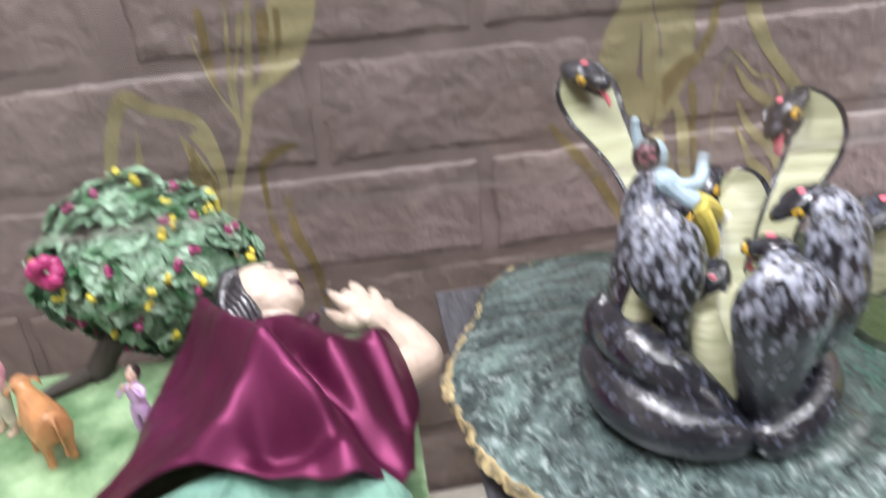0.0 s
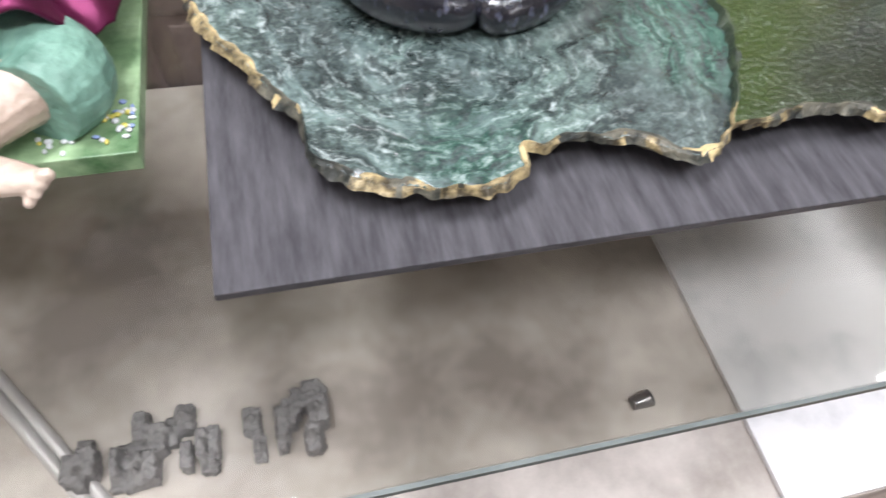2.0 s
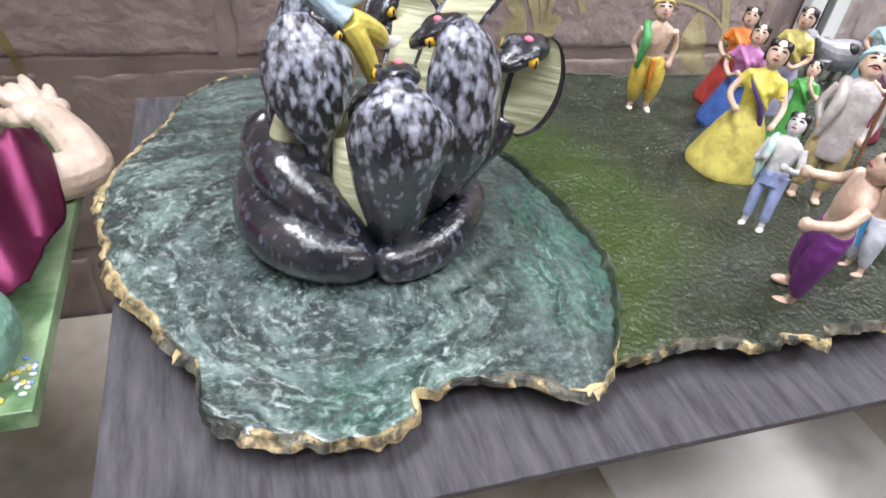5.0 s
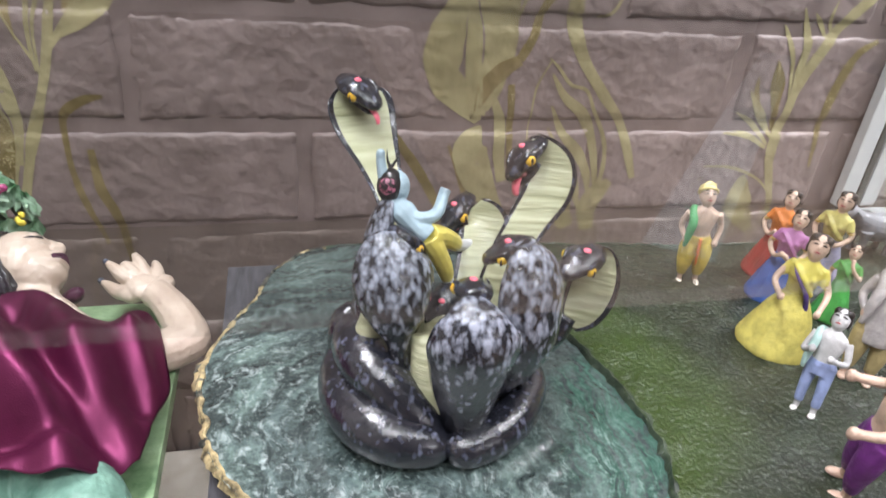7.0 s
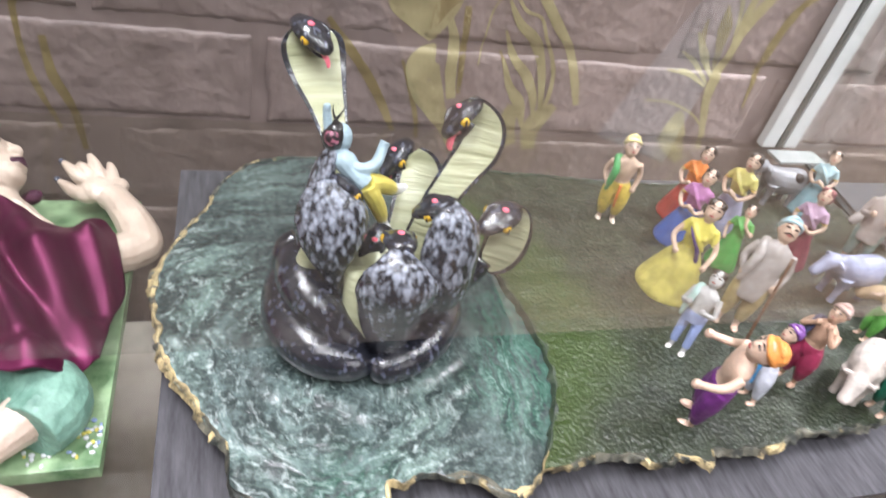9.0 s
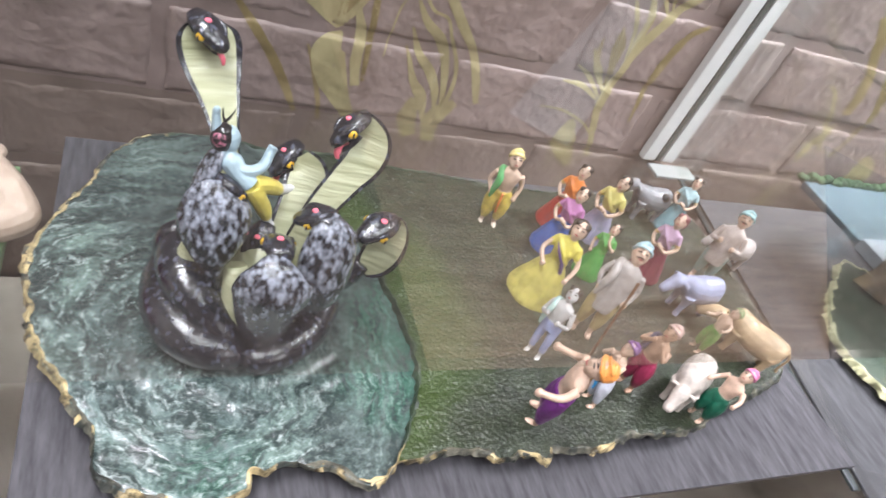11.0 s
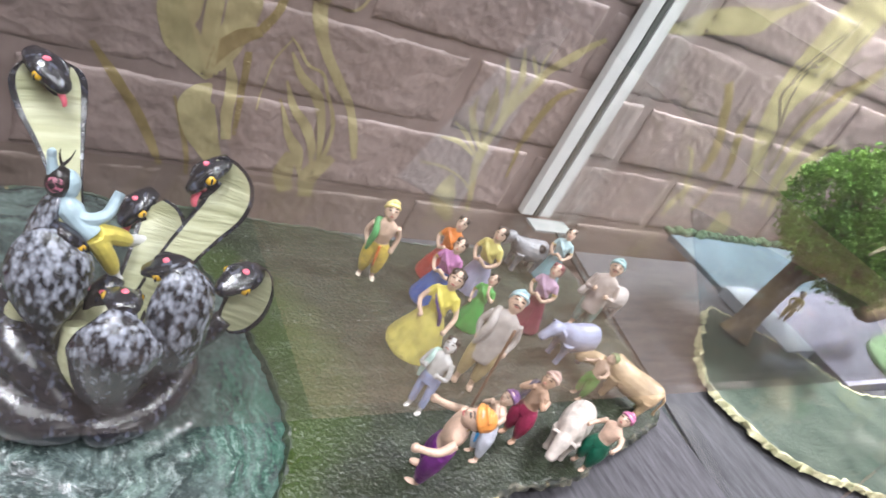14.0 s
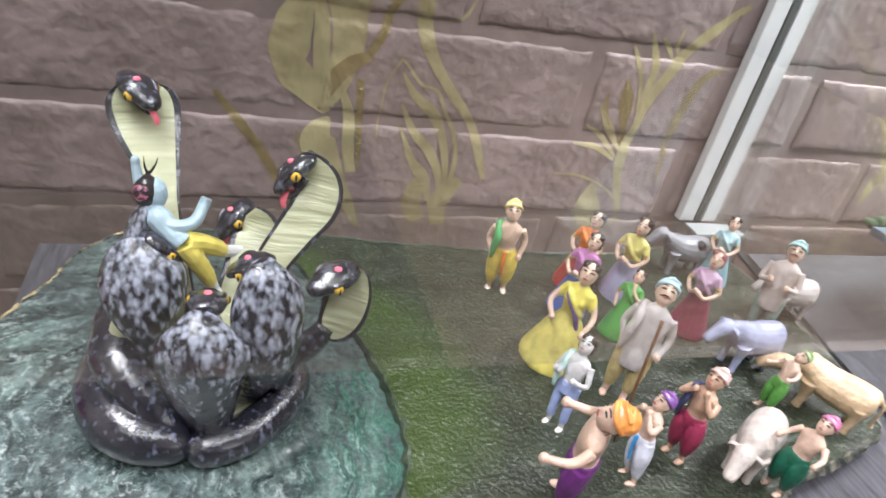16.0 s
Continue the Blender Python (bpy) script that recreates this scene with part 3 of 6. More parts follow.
under(part("glass_channel", bm, mat("dark_channel", (0.012, 0.016, 0.017), 0.35, col2=(0.04, 0.05, 0.052), scale=30)), case)
for x0, x1, m, nm in ((0.71, 0.734, M_ALU, "corner_profile"), (0.736, 0.746, M_RUBBER, "gasket"), (0.748, 0.772, M_ALU, "corner_profile")):
    bm = bmesh.new()
    box(bm, x0, x1, 0.19, 0.204, SHELF_Z, 0.95, 0, 0.002)
    bm.transform(Matrix(((1, 0, 0.02, 0.0004), (0, 1, 0, 0), (0, 0, 1, 0), (0, 0, 0, 1))))
    under(part(nm, bm, m), case)
bm = bmesh.new()
box(bm, 0.71, 0.79, 0.145, 0.176, SHELF_Z + 0.0005, SHELF_Z + 0.005, 0, 0.001)
under(part("foot_plate", bm, mat("grey_plate", (0.15, 0.16, 0.155), 0.45, col2=(0.22, 0.23, 0.225), scale=12)), case)

bm = bmesh.new()
box(bm, 0.343, 0.69, -0.418, -0.118, LOWER_Z, LOWER_Z + 0.006, 0, 0.001)
tagged(part("white_board", bm, M_WHITE), "white marbled board on the lower shelf", "board")
bm = bmesh.new()
for off, h in ((0.0, 0.01), (0.013, 0.006)):
    tube(bm, [(-0.52 + off, 0.1, LOWER_Z + h * 0.5, 0.0055), (-0.385 + off, -0.076, LOWER_Z + h * 0.5, 0.0055), (-0.21 + off, -0.315, LOWER_Z + h * 0.5, 0.0055)], 0, 8, 2)
tagged(part("metal_rail", bm, mat("pale_metal", (0.5, 0.5, 0.49), 0.35, 0.3, col2=(0.62, 0.62, 0.61), scale=20)), "pale double metal rail on the lower shelf", "rail")
bm = bmesh.new()
tube(bm, [(0.243, -0.3, LOWER_Z + 0.004, 0.006), (0.262, -0.298, LOWER_Z + 0.006, 0.0085)], 0, 10)
tagged(part("metal_stud", bm, mat("steel", (0.25, 0.25, 0.25), 0.3, 0.9)), "small steel stud on the lower shelf", "stud")

# the last fixture is made up, to go with the added far lamp
for x, y in ((-0.45, 0.0), (1.75, -0.3), (0.3, -1.3), (3.0, -4.9)):
    bm = bmesh.new()
    box(bm, x - 0.75, x + 0.75, y - 0.15, y + 0.15, 2.15, 2.195, 0, 0.004)
    lamp = tagged(part("ceiling_lamp", bm, M_CEIL), "long white ceiling lamp out of view", "lamp", "ceiling lamps")
    bm = bmesh.new()
    box(bm, x - 0.71, x + 0.71, y - 0.12, y + 0.12, 2.143, 2.15)
    part("diffuser", bm, M_LAMP, lamp)

# unseen housing added for the fill light beyond the profile
bm = bmesh.new()
box(bm, 1.04, 1.96, -0.06, 0.204, 1.156, 1.19, 0, 0.003)
tagged(part("case_lamp", bm, M_CEIL), "unseen white lamp box added to brighten the wall beyond the profile", "lamp")
# invented blocks, in place of a jagged dark silhouette below the glass shelf
M_DARKCLAY = mat("dark_grey_clay", (0.11, 0.11, 0.112), 0.6, col2=(0.2, 0.2, 0.2), scale=40, bump=0.4)
trng = random.Random(4)
bm = bmesh.new()
for k in range(40):
    x, y, h, w = trng.uniform(-0.24, -0.02), -0.25 + trng.uniform(-0.03, 0.015), trng.uniform(0.006, 0.026), trng.uniform(0.003, 0.008)
    box(bm, x - w, x + w, y - 0.012, y + 0.012, LOWER_Z, LOWER_Z + h)
    if k % 3 == 0:
        tube(bm, [(x, y, LOWER_Z + h * 0.9, w * 0.8), (x, y, LOWER_Z + h + 0.006, w * 0.5), (x, y, LOWER_Z + h + 0.012, 0.0008)], 0, 7, 2)
bm = fuse(bm, 0.0016, 5, 0.0022)
tagged(part("clay_ruin", bm, M_DARKCLAY), "dark grey jagged blocks standing in for an unclear silhouette", "model")

# ---- mural on the wall ----
def wall_skin(wall):
    """Points and faces of all bricks and the mortar, in plan units."""
    pts, faces = [], []
    bpy.context.view_layer.update()
    for ob in wall.children:
        base = len(pts)
        pts += [ob.matrix_world @ v.co / U for v in ob.data.vertices]
        faces += [[base + k for k in p.vertices] for p in ob.data.polygons]
    return pts, faces


mural = empty("wall_mural", "olive-gold painted leaves with glitter on the brick wall", "mural", at=(0.2, WALL_Y - 0.006, 0))
LAYER = [0]
TREE = BVHTree.FromPolygons(*wall_skin(wall))


def stroke(pts, m=None, nm="leaf"):
    """A brush stroke through (x, z, width) points that follows the relief of the bricks."""
    LAYER[0] += 1
    lift = 0.0003 + 0.00005 * (LAYER[0] % 9)
    P = rounded(pts, 10)
    bm = bmesh.new()
    cols = 2 + min(22, int(max(p[2] for p in P) / 0.0035))
    rows = []
    for i, p in enumerate(P):
        d = P[min(i + 1, len(P) - 1)][:2] - P[max(i - 1, 0)][:2]
        d = d / (np.hypot(*d) + 1e-9)
        w = max(p[2], 0.0008) * (1 + 0.12 * noise.noise(Vector((p[0] * 60, p[1] * 60, LAYER[0])))) / 2
        row = []
        for k in range(cols):
            f = 2 * k / (cols - 1) - 1
            x, z = p[0] - d[1] * w * f, p[1] + d[0] * w * f
            hit = TREE.ray_cast(Vector((x, WALL_Y - 0.1, z)), Vector((0, 1, 0)))[0]
            row.append(bm.verts.new((x, (hit.y if hit else WALL_Y) - lift, z)))
        rows.append(row)
    for a, b in zip(rows, rows[1:]):
        for k in range(cols - 1):
            bm.faces.new((a[k], a[k + 1], b[k + 1], b[k])).smooth = True
    under(part(nm, bm, m or M_LEAF), mural)


G = M_GLITTER
# left plant
stroke([(-0.378, 0.064, 0.0128), (-0.369, 0.098, 0.0126), (-0.355, 0.147, 0.0132), (-0.336, 0.181, 0.015), (-0.313, 0.169, 0.0122), (-0.275, 0.155, 0.0104), (-0.262, 0.126, 0.0085), (-0.260, 0.091, 0.0076), (-0.266, 0.049, 0.0067)])
stroke([(-0.347, 0.078, 0.0075), (-0.338, 0.112, 0.0084), (-0.330, 0.150, 0.0015)])
stroke([(-0.292, 0.141, 0.0021), (-0.284, 0.120, 0.0106), (-0.271, 0.091, 0.0076), (-0.274, 0.050, 0.0045)])
stroke([(-0.279, -0.039, 0.0097), (-0.269, 0.008, 0.0095), (-0.257, 0.052, 0.0088), (-0.247, 0.085, 0.0122), (-0.237, 0.111, 0.0085), (-0.226, 0.145, 0.0084), (-0.217, 0.183, 0.0087), (-0.208, 0.233, 0.0065), (-0.203, 0.262, 0.0046)])
stroke([(-0.223, 0.156, 0.0025), (-0.210, 0.176, 0.0073), (-0.190, 0.194, 0.0234), (-0.174, 0.220, 0.0406), (-0.163, 0.254, 0.0427), (-0.149, 0.288, 0.0234)])
stroke([(-0.192, 0.248, 0.0112), (-0.195, 0.224, 0.0114), (-0.202, 0.196, 0.0029)], M_OLIVE)
stroke([(-0.179, 0.249, 0.0066), (-0.182, 0.219, 0.0058), (-0.186, 0.204, 0.0019)], M_OLIVE)
stroke([(-0.234, 0.142, 0.002), (-0.235, 0.172, 0.0038), (-0.232, 0.203, 0.0047), (-0.228, 0.232, 0.0037), (-0.224, 0.261, 0.0027)])
stroke([(-0.232, 0.140, 0.002), (-0.230, 0.182, 0.0029), (-0.220, 0.218, 0.0047), (-0.213, 0.247, 0.0055)])
stroke([(-0.246, 0.170, 0.0014), (-0.250, 0.202, 0.0074), (-0.250, 0.231, 0.0091), (-0.250, 0.255, 0.0071)], M_OLIVE)
stroke([(-0.232, 0.145, 0.002), (-0.236, 0.155, 0.0029), (-0.247, 0.177, 0.0019), (-0.257, 0.207, 0.0028), (-0.261, 0.231, 0.0027)])
stroke([(-0.281, 0.008, 0.0042), (-0.270, 0.052, 0.0092), (-0.263, 0.079, 0.0061), (-0.263, 0.100, 0.008), (-0.269, 0.125, 0.0107), (-0.279, 0.143, 0.0114)])
stroke([(-0.280, 0.015, 0.0042), (-0.280, 0.049, 0.0204), (-0.281, 0.076, 0.03), (-0.283, 0.106, 0.0166), (-0.285, 0.128, 0.0038)], G)
stroke([(-0.181, 0.119, 0.0031), (-0.197, 0.116, 0.0082), (-0.214, 0.106, 0.0097), (-0.221, 0.093, 0.0067), (-0.221, 0.070, 0.0057), (-0.220, 0.042, 0.0059), (-0.214, 0.009, 0.0071), (-0.207, -0.016, 0.0056), (-0.199, -0.043, 0.0034)], M_OLIVE)
stroke([(-0.200, 0.065, 0.0069), (-0.199, 0.042, 0.0081), (-0.196, 0.019, 0.0104), (-0.186, -0.008, 0.009), (-0.181, -0.037, 0.008), (-0.178, -0.069, 0.0053)], M_OLIVE)
# middle plant
stroke([(0.198, 0.092, 0.0053), (0.172, 0.123, 0.0334), (0.157, 0.142, 0.0352), (0.154, 0.163, 0.0434), (0.158, 0.190, 0.0403), (0.165, 0.216, 0.0241), (0.168, 0.250, 0.0153), (0.168, 0.281, 0.0104)])
stroke([(0.201, 0.094, 0.004), (0.192, 0.123, 0.0182), (0.188, 0.158, 0.0178), (0.186, 0.194, 0.0161), (0.181, 0.222, 0.0085), (0.184, 0.235, 0.0018)])
stroke([(0.205, 0.100, 0.0033), (0.202, 0.133, 0.0156), (0.207, 0.164, 0.0166), (0.202, 0.194, 0.0112), (0.192, 0.216, 0.0049), (0.185, 0.237, 0.003)])
stroke([(0.208, 0.106, 0.0033), (0.218, 0.139, 0.0144), (0.217, 0.170, 0.0102), (0.207, 0.203, 0.015), (0.199, 0.229, 0.0134), (0.196, 0.267, 0.0119)])
stroke([(0.225, 0.149, 0.0026), (0.224, 0.171, 0.009), (0.215, 0.200, 0.0088), (0.207, 0.240, 0.0073), (0.206, 0.273, 0.0059)])
stroke([(0.229, 0.153, 0.0026), (0.229, 0.183, 0.0102), (0.223, 0.218, 0.0187), (0.222, 0.252, 0.0268), (0.222, 0.284, 0.0238)])
stroke([(0.231, 0.198, 0.0019), (0.237, 0.224, 0.0038), (0.245, 0.247, 0.0074), (0.252, 0.270, 0.0037)])
stroke([(0.203, 0.088, 0.004), (0.192, 0.066, 0.0377), (0.201, 0.034, 0.0386), (0.218, 0.004, 0.027), (0.236, -0.023, 0.016), (0.251, -0.056, 0.006)])
stroke([(0.213, 0.123, 0.0066), (0.225, 0.093, 0.0135), (0.227, 0.058, 0.0138), (0.234, 0.022, 0.0113)])
stroke([(0.195, 0.104, 0.0053), (0.205, 0.134, 0.0182), (0.221, 0.151, 0.0182), (0.240, 0.163, 0.0117)], M_OLIVE)
stroke([(0.239, 0.163, 0.0104), (0.252, 0.189, 0.0097), (0.257, 0.213, 0.0089), (0.268, 0.232, 0.0101), (0.286, 0.243, 0.0083), (0.301, 0.255, 0.0038)], G)
stroke([(0.233, 0.136, 0.0079), (0.236, 0.107, 0.0081), (0.239, 0.065, 0.0069), (0.242, 0.029, 0.0042)], G)
stroke([(0.163, 0.196, 0.0024), (0.163, 0.163, 0.0044), (0.170, 0.144, 0.0044), (0.181, 0.128, 0.0019)], G)
stroke([(0.167, 0.067, 0.0027), (0.178, 0.041, 0.0054), (0.194, -0.005, 0.0063), (0.201, -0.038, 0.0043)], M_OLIVE)
stroke([(0.080, 0.109, 0.0049), (0.093, 0.091, 0.0088), (0.109, 0.072, 0.0102), (0.133, 0.039, 0.0113), (0.152, 0.006, 0.0102), (0.169, -0.029, 0.0056)], M_OLIVE)
stroke([(0.292, 0.288, 0.0087), (0.295, 0.255, 0.0152), (0.294, 0.221, 0.0182), (0.300, 0.191, 0.0166), (0.317, 0.160, 0.013), (0.344, 0.127, 0.0127), (0.373, 0.093, 0.0103), (0.390, 0.057, 0.0113), (0.404, 0.022, 0.0078)])
stroke([(0.274, 0.165, 0.002), (0.285, 0.156, 0.0034), (0.303, 0.137, 0.0041), (0.324, 0.130, 0.0042), (0.337, 0.107, 0.0043), (0.354, 0.079, 0.0051), (0.362, 0.049, 0.0052), (0.361, 0.010, 0.0061)])
stroke([(0.280, 0.148, 0.0027), (0.298, 0.123, 0.0097), (0.324, 0.102, 0.0142), (0.341, 0.072, 0.0109), (0.352, 0.035, 0.0082), (0.357, 0.006, 0.0031)])
stroke([(0.284, 0.112, 0.0028), (0.303, 0.079, 0.01), (0.325, 0.057, 0.0131), (0.343, 0.027, 0.0105), (0.350, -0.002, 0.0031)])
stroke([(0.289, 0.078, 0.0028), (0.306, 0.043, 0.0102), (0.325, 0.019, 0.0149), (0.340, -0.017, 0.0046)])
stroke([(0.284, 0.086, 0.0021), (0.295, 0.065, 0.0064), (0.302, 0.043, 0.0029)], M_OLIVE)
stroke([(0.276, 0.162, 0.002), (0.263, 0.133, 0.0027), (0.260, 0.093, 0.0021), (0.259, 0.067, 0.0021)])
stroke([(0.322, 0.210, 0.0027), (0.340, 0.216, 0.0047), (0.350, 0.236, 0.002)])
stroke([(0.319, 0.017, 0.0149), (0.316, -0.014, 0.0257), (0.328, -0.043, 0.0186)])
stroke([(0.374, 0.019, 0.0123), (0.353, -0.012, 0.0262), (0.356, -0.048, 0.0173)])
# right plant
stroke([(0.621, -0.037, 0.0072), (0.612, -0.011, 0.0088), (0.597, 0.030, 0.012), (0.591, 0.062, 0.0143), (0.596, 0.100, 0.0132), (0.599, 0.131, 0.0122), (0.609, 0.163, 0.0152), (0.632, 0.206, 0.0142), (0.654, 0.233, 0.0157), (0.674, 0.252, 0.0126), (0.698, 0.273, 0.0063)])
stroke([(0.599, 0.107, 0.0041), (0.595, 0.157, 0.0104), (0.595, 0.192, 0.0109), (0.577, 0.229, 0.0023)])
stroke([(0.592, 0.125, 0.0032), (0.583, 0.164, 0.0055), (0.569, 0.194, 0.0062), (0.559, 0.209, 0.0023)])
stroke([(0.588, 0.070, 0.0033), (0.560, 0.103, 0.0113), (0.537, 0.132, 0.0024)])
stroke([(0.587, 0.077, 0.0033), (0.577, 0.114, 0.0113), (0.571, 0.143, 0.0182), (0.563, 0.169, 0.0023)], G)
stroke([(0.582, 0.064, 0.0033), (0.553, 0.091, 0.0073), (0.527, 0.105, 0.0024)])
stroke([(0.581, 0.060, 0.0033), (0.550, 0.076, 0.0073), (0.516, 0.079, 0.0024)])
stroke([(0.626, 0.198, 0.0032), (0.617, 0.219, 0.0047), (0.619, 0.239, 0.0015)])
stroke([(0.621, 0.193, 0.0024), (0.606, 0.212, 0.0062), (0.593, 0.224, 0.0015)])
stroke([(0.656, 0.033, 0.0035), (0.653, 0.077, 0.0077), (0.653, 0.115, 0.0126), (0.659, 0.151, 0.0124), (0.671, 0.180, 0.0106), (0.695, 0.195, 0.0049)], G)
stroke([(0.500, 0.036, 0.0024), (0.540, 0.034, 0.0041), (0.583, 0.018, 0.0034), (0.609, -0.004, 0.0026)])
stroke([(0.595, -0.058, 0.0125), (0.567, -0.018, 0.0398), (0.562, 0.013, 0.0187), (0.562, 0.023, 0.0034)])
stroke([(0.542, 0.150, 0.0023), (0.547, 0.125, 0.0079), (0.558, 0.107, 0.0032)], M_OLIVE)
# plant beyond the profile
stroke([(1.254, 0.047, 0.0083), (1.214, 0.120, 0.0282), (1.166, 0.197, 0.0499), (1.141, 0.272, 0.0728), (1.153, 0.339, 0.1159), (1.167, 0.404, 0.1225), (1.187, 0.462, 0.1082), (1.206, 0.529, 0.0268)])
stroke([(1.312, 0.058, 0.0069), (1.286, 0.122, 0.0231), (1.273, 0.197, 0.0383), (1.285, 0.266, 0.0314), (1.311, 0.331, 0.0251), (1.343, 0.377, 0.0158)])
stroke([(1.355, 0.042, 0.0071), (1.324, 0.129, 0.0407), (1.343, 0.185, 0.0337), (1.377, 0.228, 0.0068)])
stroke([(1.203, 0.149, 0.0046), (1.186, 0.215, 0.0059), (1.152, 0.275, 0.0071), (1.146, 0.331, 0.0069), (1.166, 0.392, 0.0068), (1.184, 0.441, 0.0054)], M_VEIN)
stroke([(1.245, 0.134, 0.0048), (1.223, 0.225, 0.0061), (1.229, 0.289, 0.0075), (1.226, 0.343, 0.0088), (1.218, 0.398, 0.0085), (1.228, 0.434, 0.0057)], M_VEIN)
stroke([(1.234, 0.146, 0.0032), (1.178, 0.226, 0.0059), (1.124, 0.279, 0.0069), (1.131, 0.315, 0.0055), (1.152, 0.377, 0.0041)], M_VEIN)
stroke([(1.235, 0.164, 0.0047), (1.218, 0.256, 0.006), (1.219, 0.335, 0.0058), (1.265, 0.389, 0.0059)], M_VEIN)
stroke([(1.124, 0.308, 0.0041), (1.130, 0.354, 0.0054), (1.162, 0.407, 0.0041)], M_VEIN)
stroke([(1.065, 0.112, 0.0196), (1.061, 0.146, 0.0206), (1.042, 0.191, 0.0186), (1.007, 0.246, 0.0202), (0.982, 0.272, 0.0147)], M_OLIVE)
stroke([(1.114, 0.025, 0.006), (1.130, 0.112, 0.0132), (1.090, 0.195, 0.018), (1.074, 0.244, 0.0054)], G)
stroke([(1.076, 0.035, 0.0043), (1.045, 0.090, 0.0097), (1.008, 0.140, 0.0066), (0.985, 0.153, 0.0039)])
stroke([(1.245, 0.134, 0.0064), (1.229, 0.213, 0.0123), (1.242, 0.281, 0.0136), (1.304, 0.348, 0.0139), (1.344, 0.389, 0.0094)], G)
stroke([(1.043, 0.008, 0.0043), (1.047, 0.037, 0.017), (1.058, 0.066, 0.0141), (1.068, 0.089, 0.0042)])
stroke([(0.789, 0.310, 0.0061), (0.823, 0.327, 0.027), (0.884, 0.353, 0.0434), (0.951, 0.371, 0.0389), (0.984, 0.394, 0.0164), (1.026, 0.423, 0.0072)])
stroke([(1.206, 0.038, 0.016), (1.227, -0.004, 0.066), (1.223, -0.045, 0.0334)])

# ---- grey board, slab with pond and meadow ----
bm = bmesh.new()
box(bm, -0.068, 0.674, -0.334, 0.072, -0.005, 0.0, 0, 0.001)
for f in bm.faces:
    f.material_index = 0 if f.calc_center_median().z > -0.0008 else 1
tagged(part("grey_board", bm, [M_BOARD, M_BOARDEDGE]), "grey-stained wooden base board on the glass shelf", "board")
for x, y in ((-0.03, -0.3), (0.64, -0.3), (-0.03, 0.04), (0.64, 0.04)):
    bm = bmesh.new()
    loft(bm, [(x, y, SHELF_Z, 0.009, 0.009), (x, y, -0.0051, 0.01, 0.01)], 0, 12)
    tagged(part("rubber_foot", bm, M_RUBBER), "small black rubber foot under the board", "foot", "feet of the board")

POND = [(0.03, 0.072), (0.0, 0.062), (-0.03, 0.026), (-0.043, -0.012), (-0.057, -0.04), (-0.074, -0.08), (-0.079, -0.111), (-0.074, -0.145), (-0.066, -0.179), (-0.0555, -0.203), (-0.043, -0.224), (-0.0316, -0.2436), (-0.0225, -0.258), (-0.023, -0.2785), (-0.0146, -0.29), (0.0, -0.299), (0.017, -0.3064), (0.038, -0.3115), (0.058, -0.311), (0.0705, -0.303), (0.0735, -0.289), (0.084, -0.293), (0.097, -0.2885), (0.1136, -0.292), (0.13, -0.295), (0.1414, -0.3045), (0.158, -0.309), (0.171, -0.301), (0.186, -0.285), (0.207, -0.258), (0.22, -0.23), (0.227, -0.19), (0.224, -0.148), (0.217, -0.1), (0.205, -0.06), (0.19, -0.01), (0.15, 0.04), (0.09, 0.07)]
LAND = [(0.176, -0.296), (0.198, -0.295), (0.218, -0.29), (0.243, -0.291), (0.257, -0.301), (0.29, -0.3), (0.302, -0.308), (0.312, -0.296), (0.335, -0.2985), (0.36, -0.299), (0.396, -0.29), (0.434, -0.2925), (0.48, -0.287), (0.501, -0.273), (0.55, -0.262), (0.62, -0.24), (0.65, -0.2), (0.66, -0.12), (0.665, -0.04), (0.65, 0.03), (0.6, 0.055), (0.52, 0.04), (0.45, 0.035), (0.36, 0.038), (0.3, 0.046), (0.25, 0.05), (0.19, 0.06), (0.14, 0.055), (0.16, 0.0), (0.185, -0.06), (0.2, -0.11), (0.21, -0.16), (0.212, -0.21), (0.2, -0.25)]
def shore(bm, bare):
    """Splits the edge into gilding, bare rock and, where pond and meadow meet, green paint."""
    for f in bm.faces:
        c = f.calc_center_median()
        if f.material_index != 1:
            continue
        if c.x > 0.47:
            f.material_index = 3
        elif 0.1 < c.x < 0.24 and c.y > -0.284 or c.y > 0.0 and c.x > 0.02:
            f.material_index = 2
        elif noise.noise(Vector((c.x * 26, c.y * 26, 1))) + 0.5 * noise.noise(c * 110) < bare:
            f.material_index = 3
    return bm


def ripples(x, y):
    """Modelled water: folds round the coils, coarse strokes further out."""
    dx, dy = x - 0.085, y + 0.15
    r, a = math.hypot(dx, dy), math.atan2(dy, dx)
    q = Vector((r * 85 + 1.5 * noise.noise(Vector((x * 30, y * 30, 5))), a * 2.6, 0))
    z = 0.0011 * noise.noise(q) + 0.0007 * noise.noise(q * 2.3)
    w = 0.006 * noise.noise(Vector((x * 22, y * 22, 9)))
    side = math.exp(-(((a + 0.95) / 0.65) ** 2))
    for r0, h in ((0.071, 0.0024), (0.088, 0.0018)):
        z += h * side * math.exp(-(((r + w - r0) / 0.0042) ** 2))
    return z


def turf(x, y):
    """Stippled grass."""
    return 0.0005 * noise.noise(Vector((x * 190, y * 190, 2))) + 0.0003 * noise.noise(Vector((x * 420, y * 420, 6)))


M_SHORE = mat("dark_shore_paint", (0.012, 0.022, 0.014), 0.35, col2=(0.05, 0.07, 0.045), scale=90, bump=0.5)
bm = shore(slab_mesh(POND, 0.0105, 0.0185, inset=0.009, rag=0.0013, seed=3, cell=0.0036, relief=ripples), -0.02)
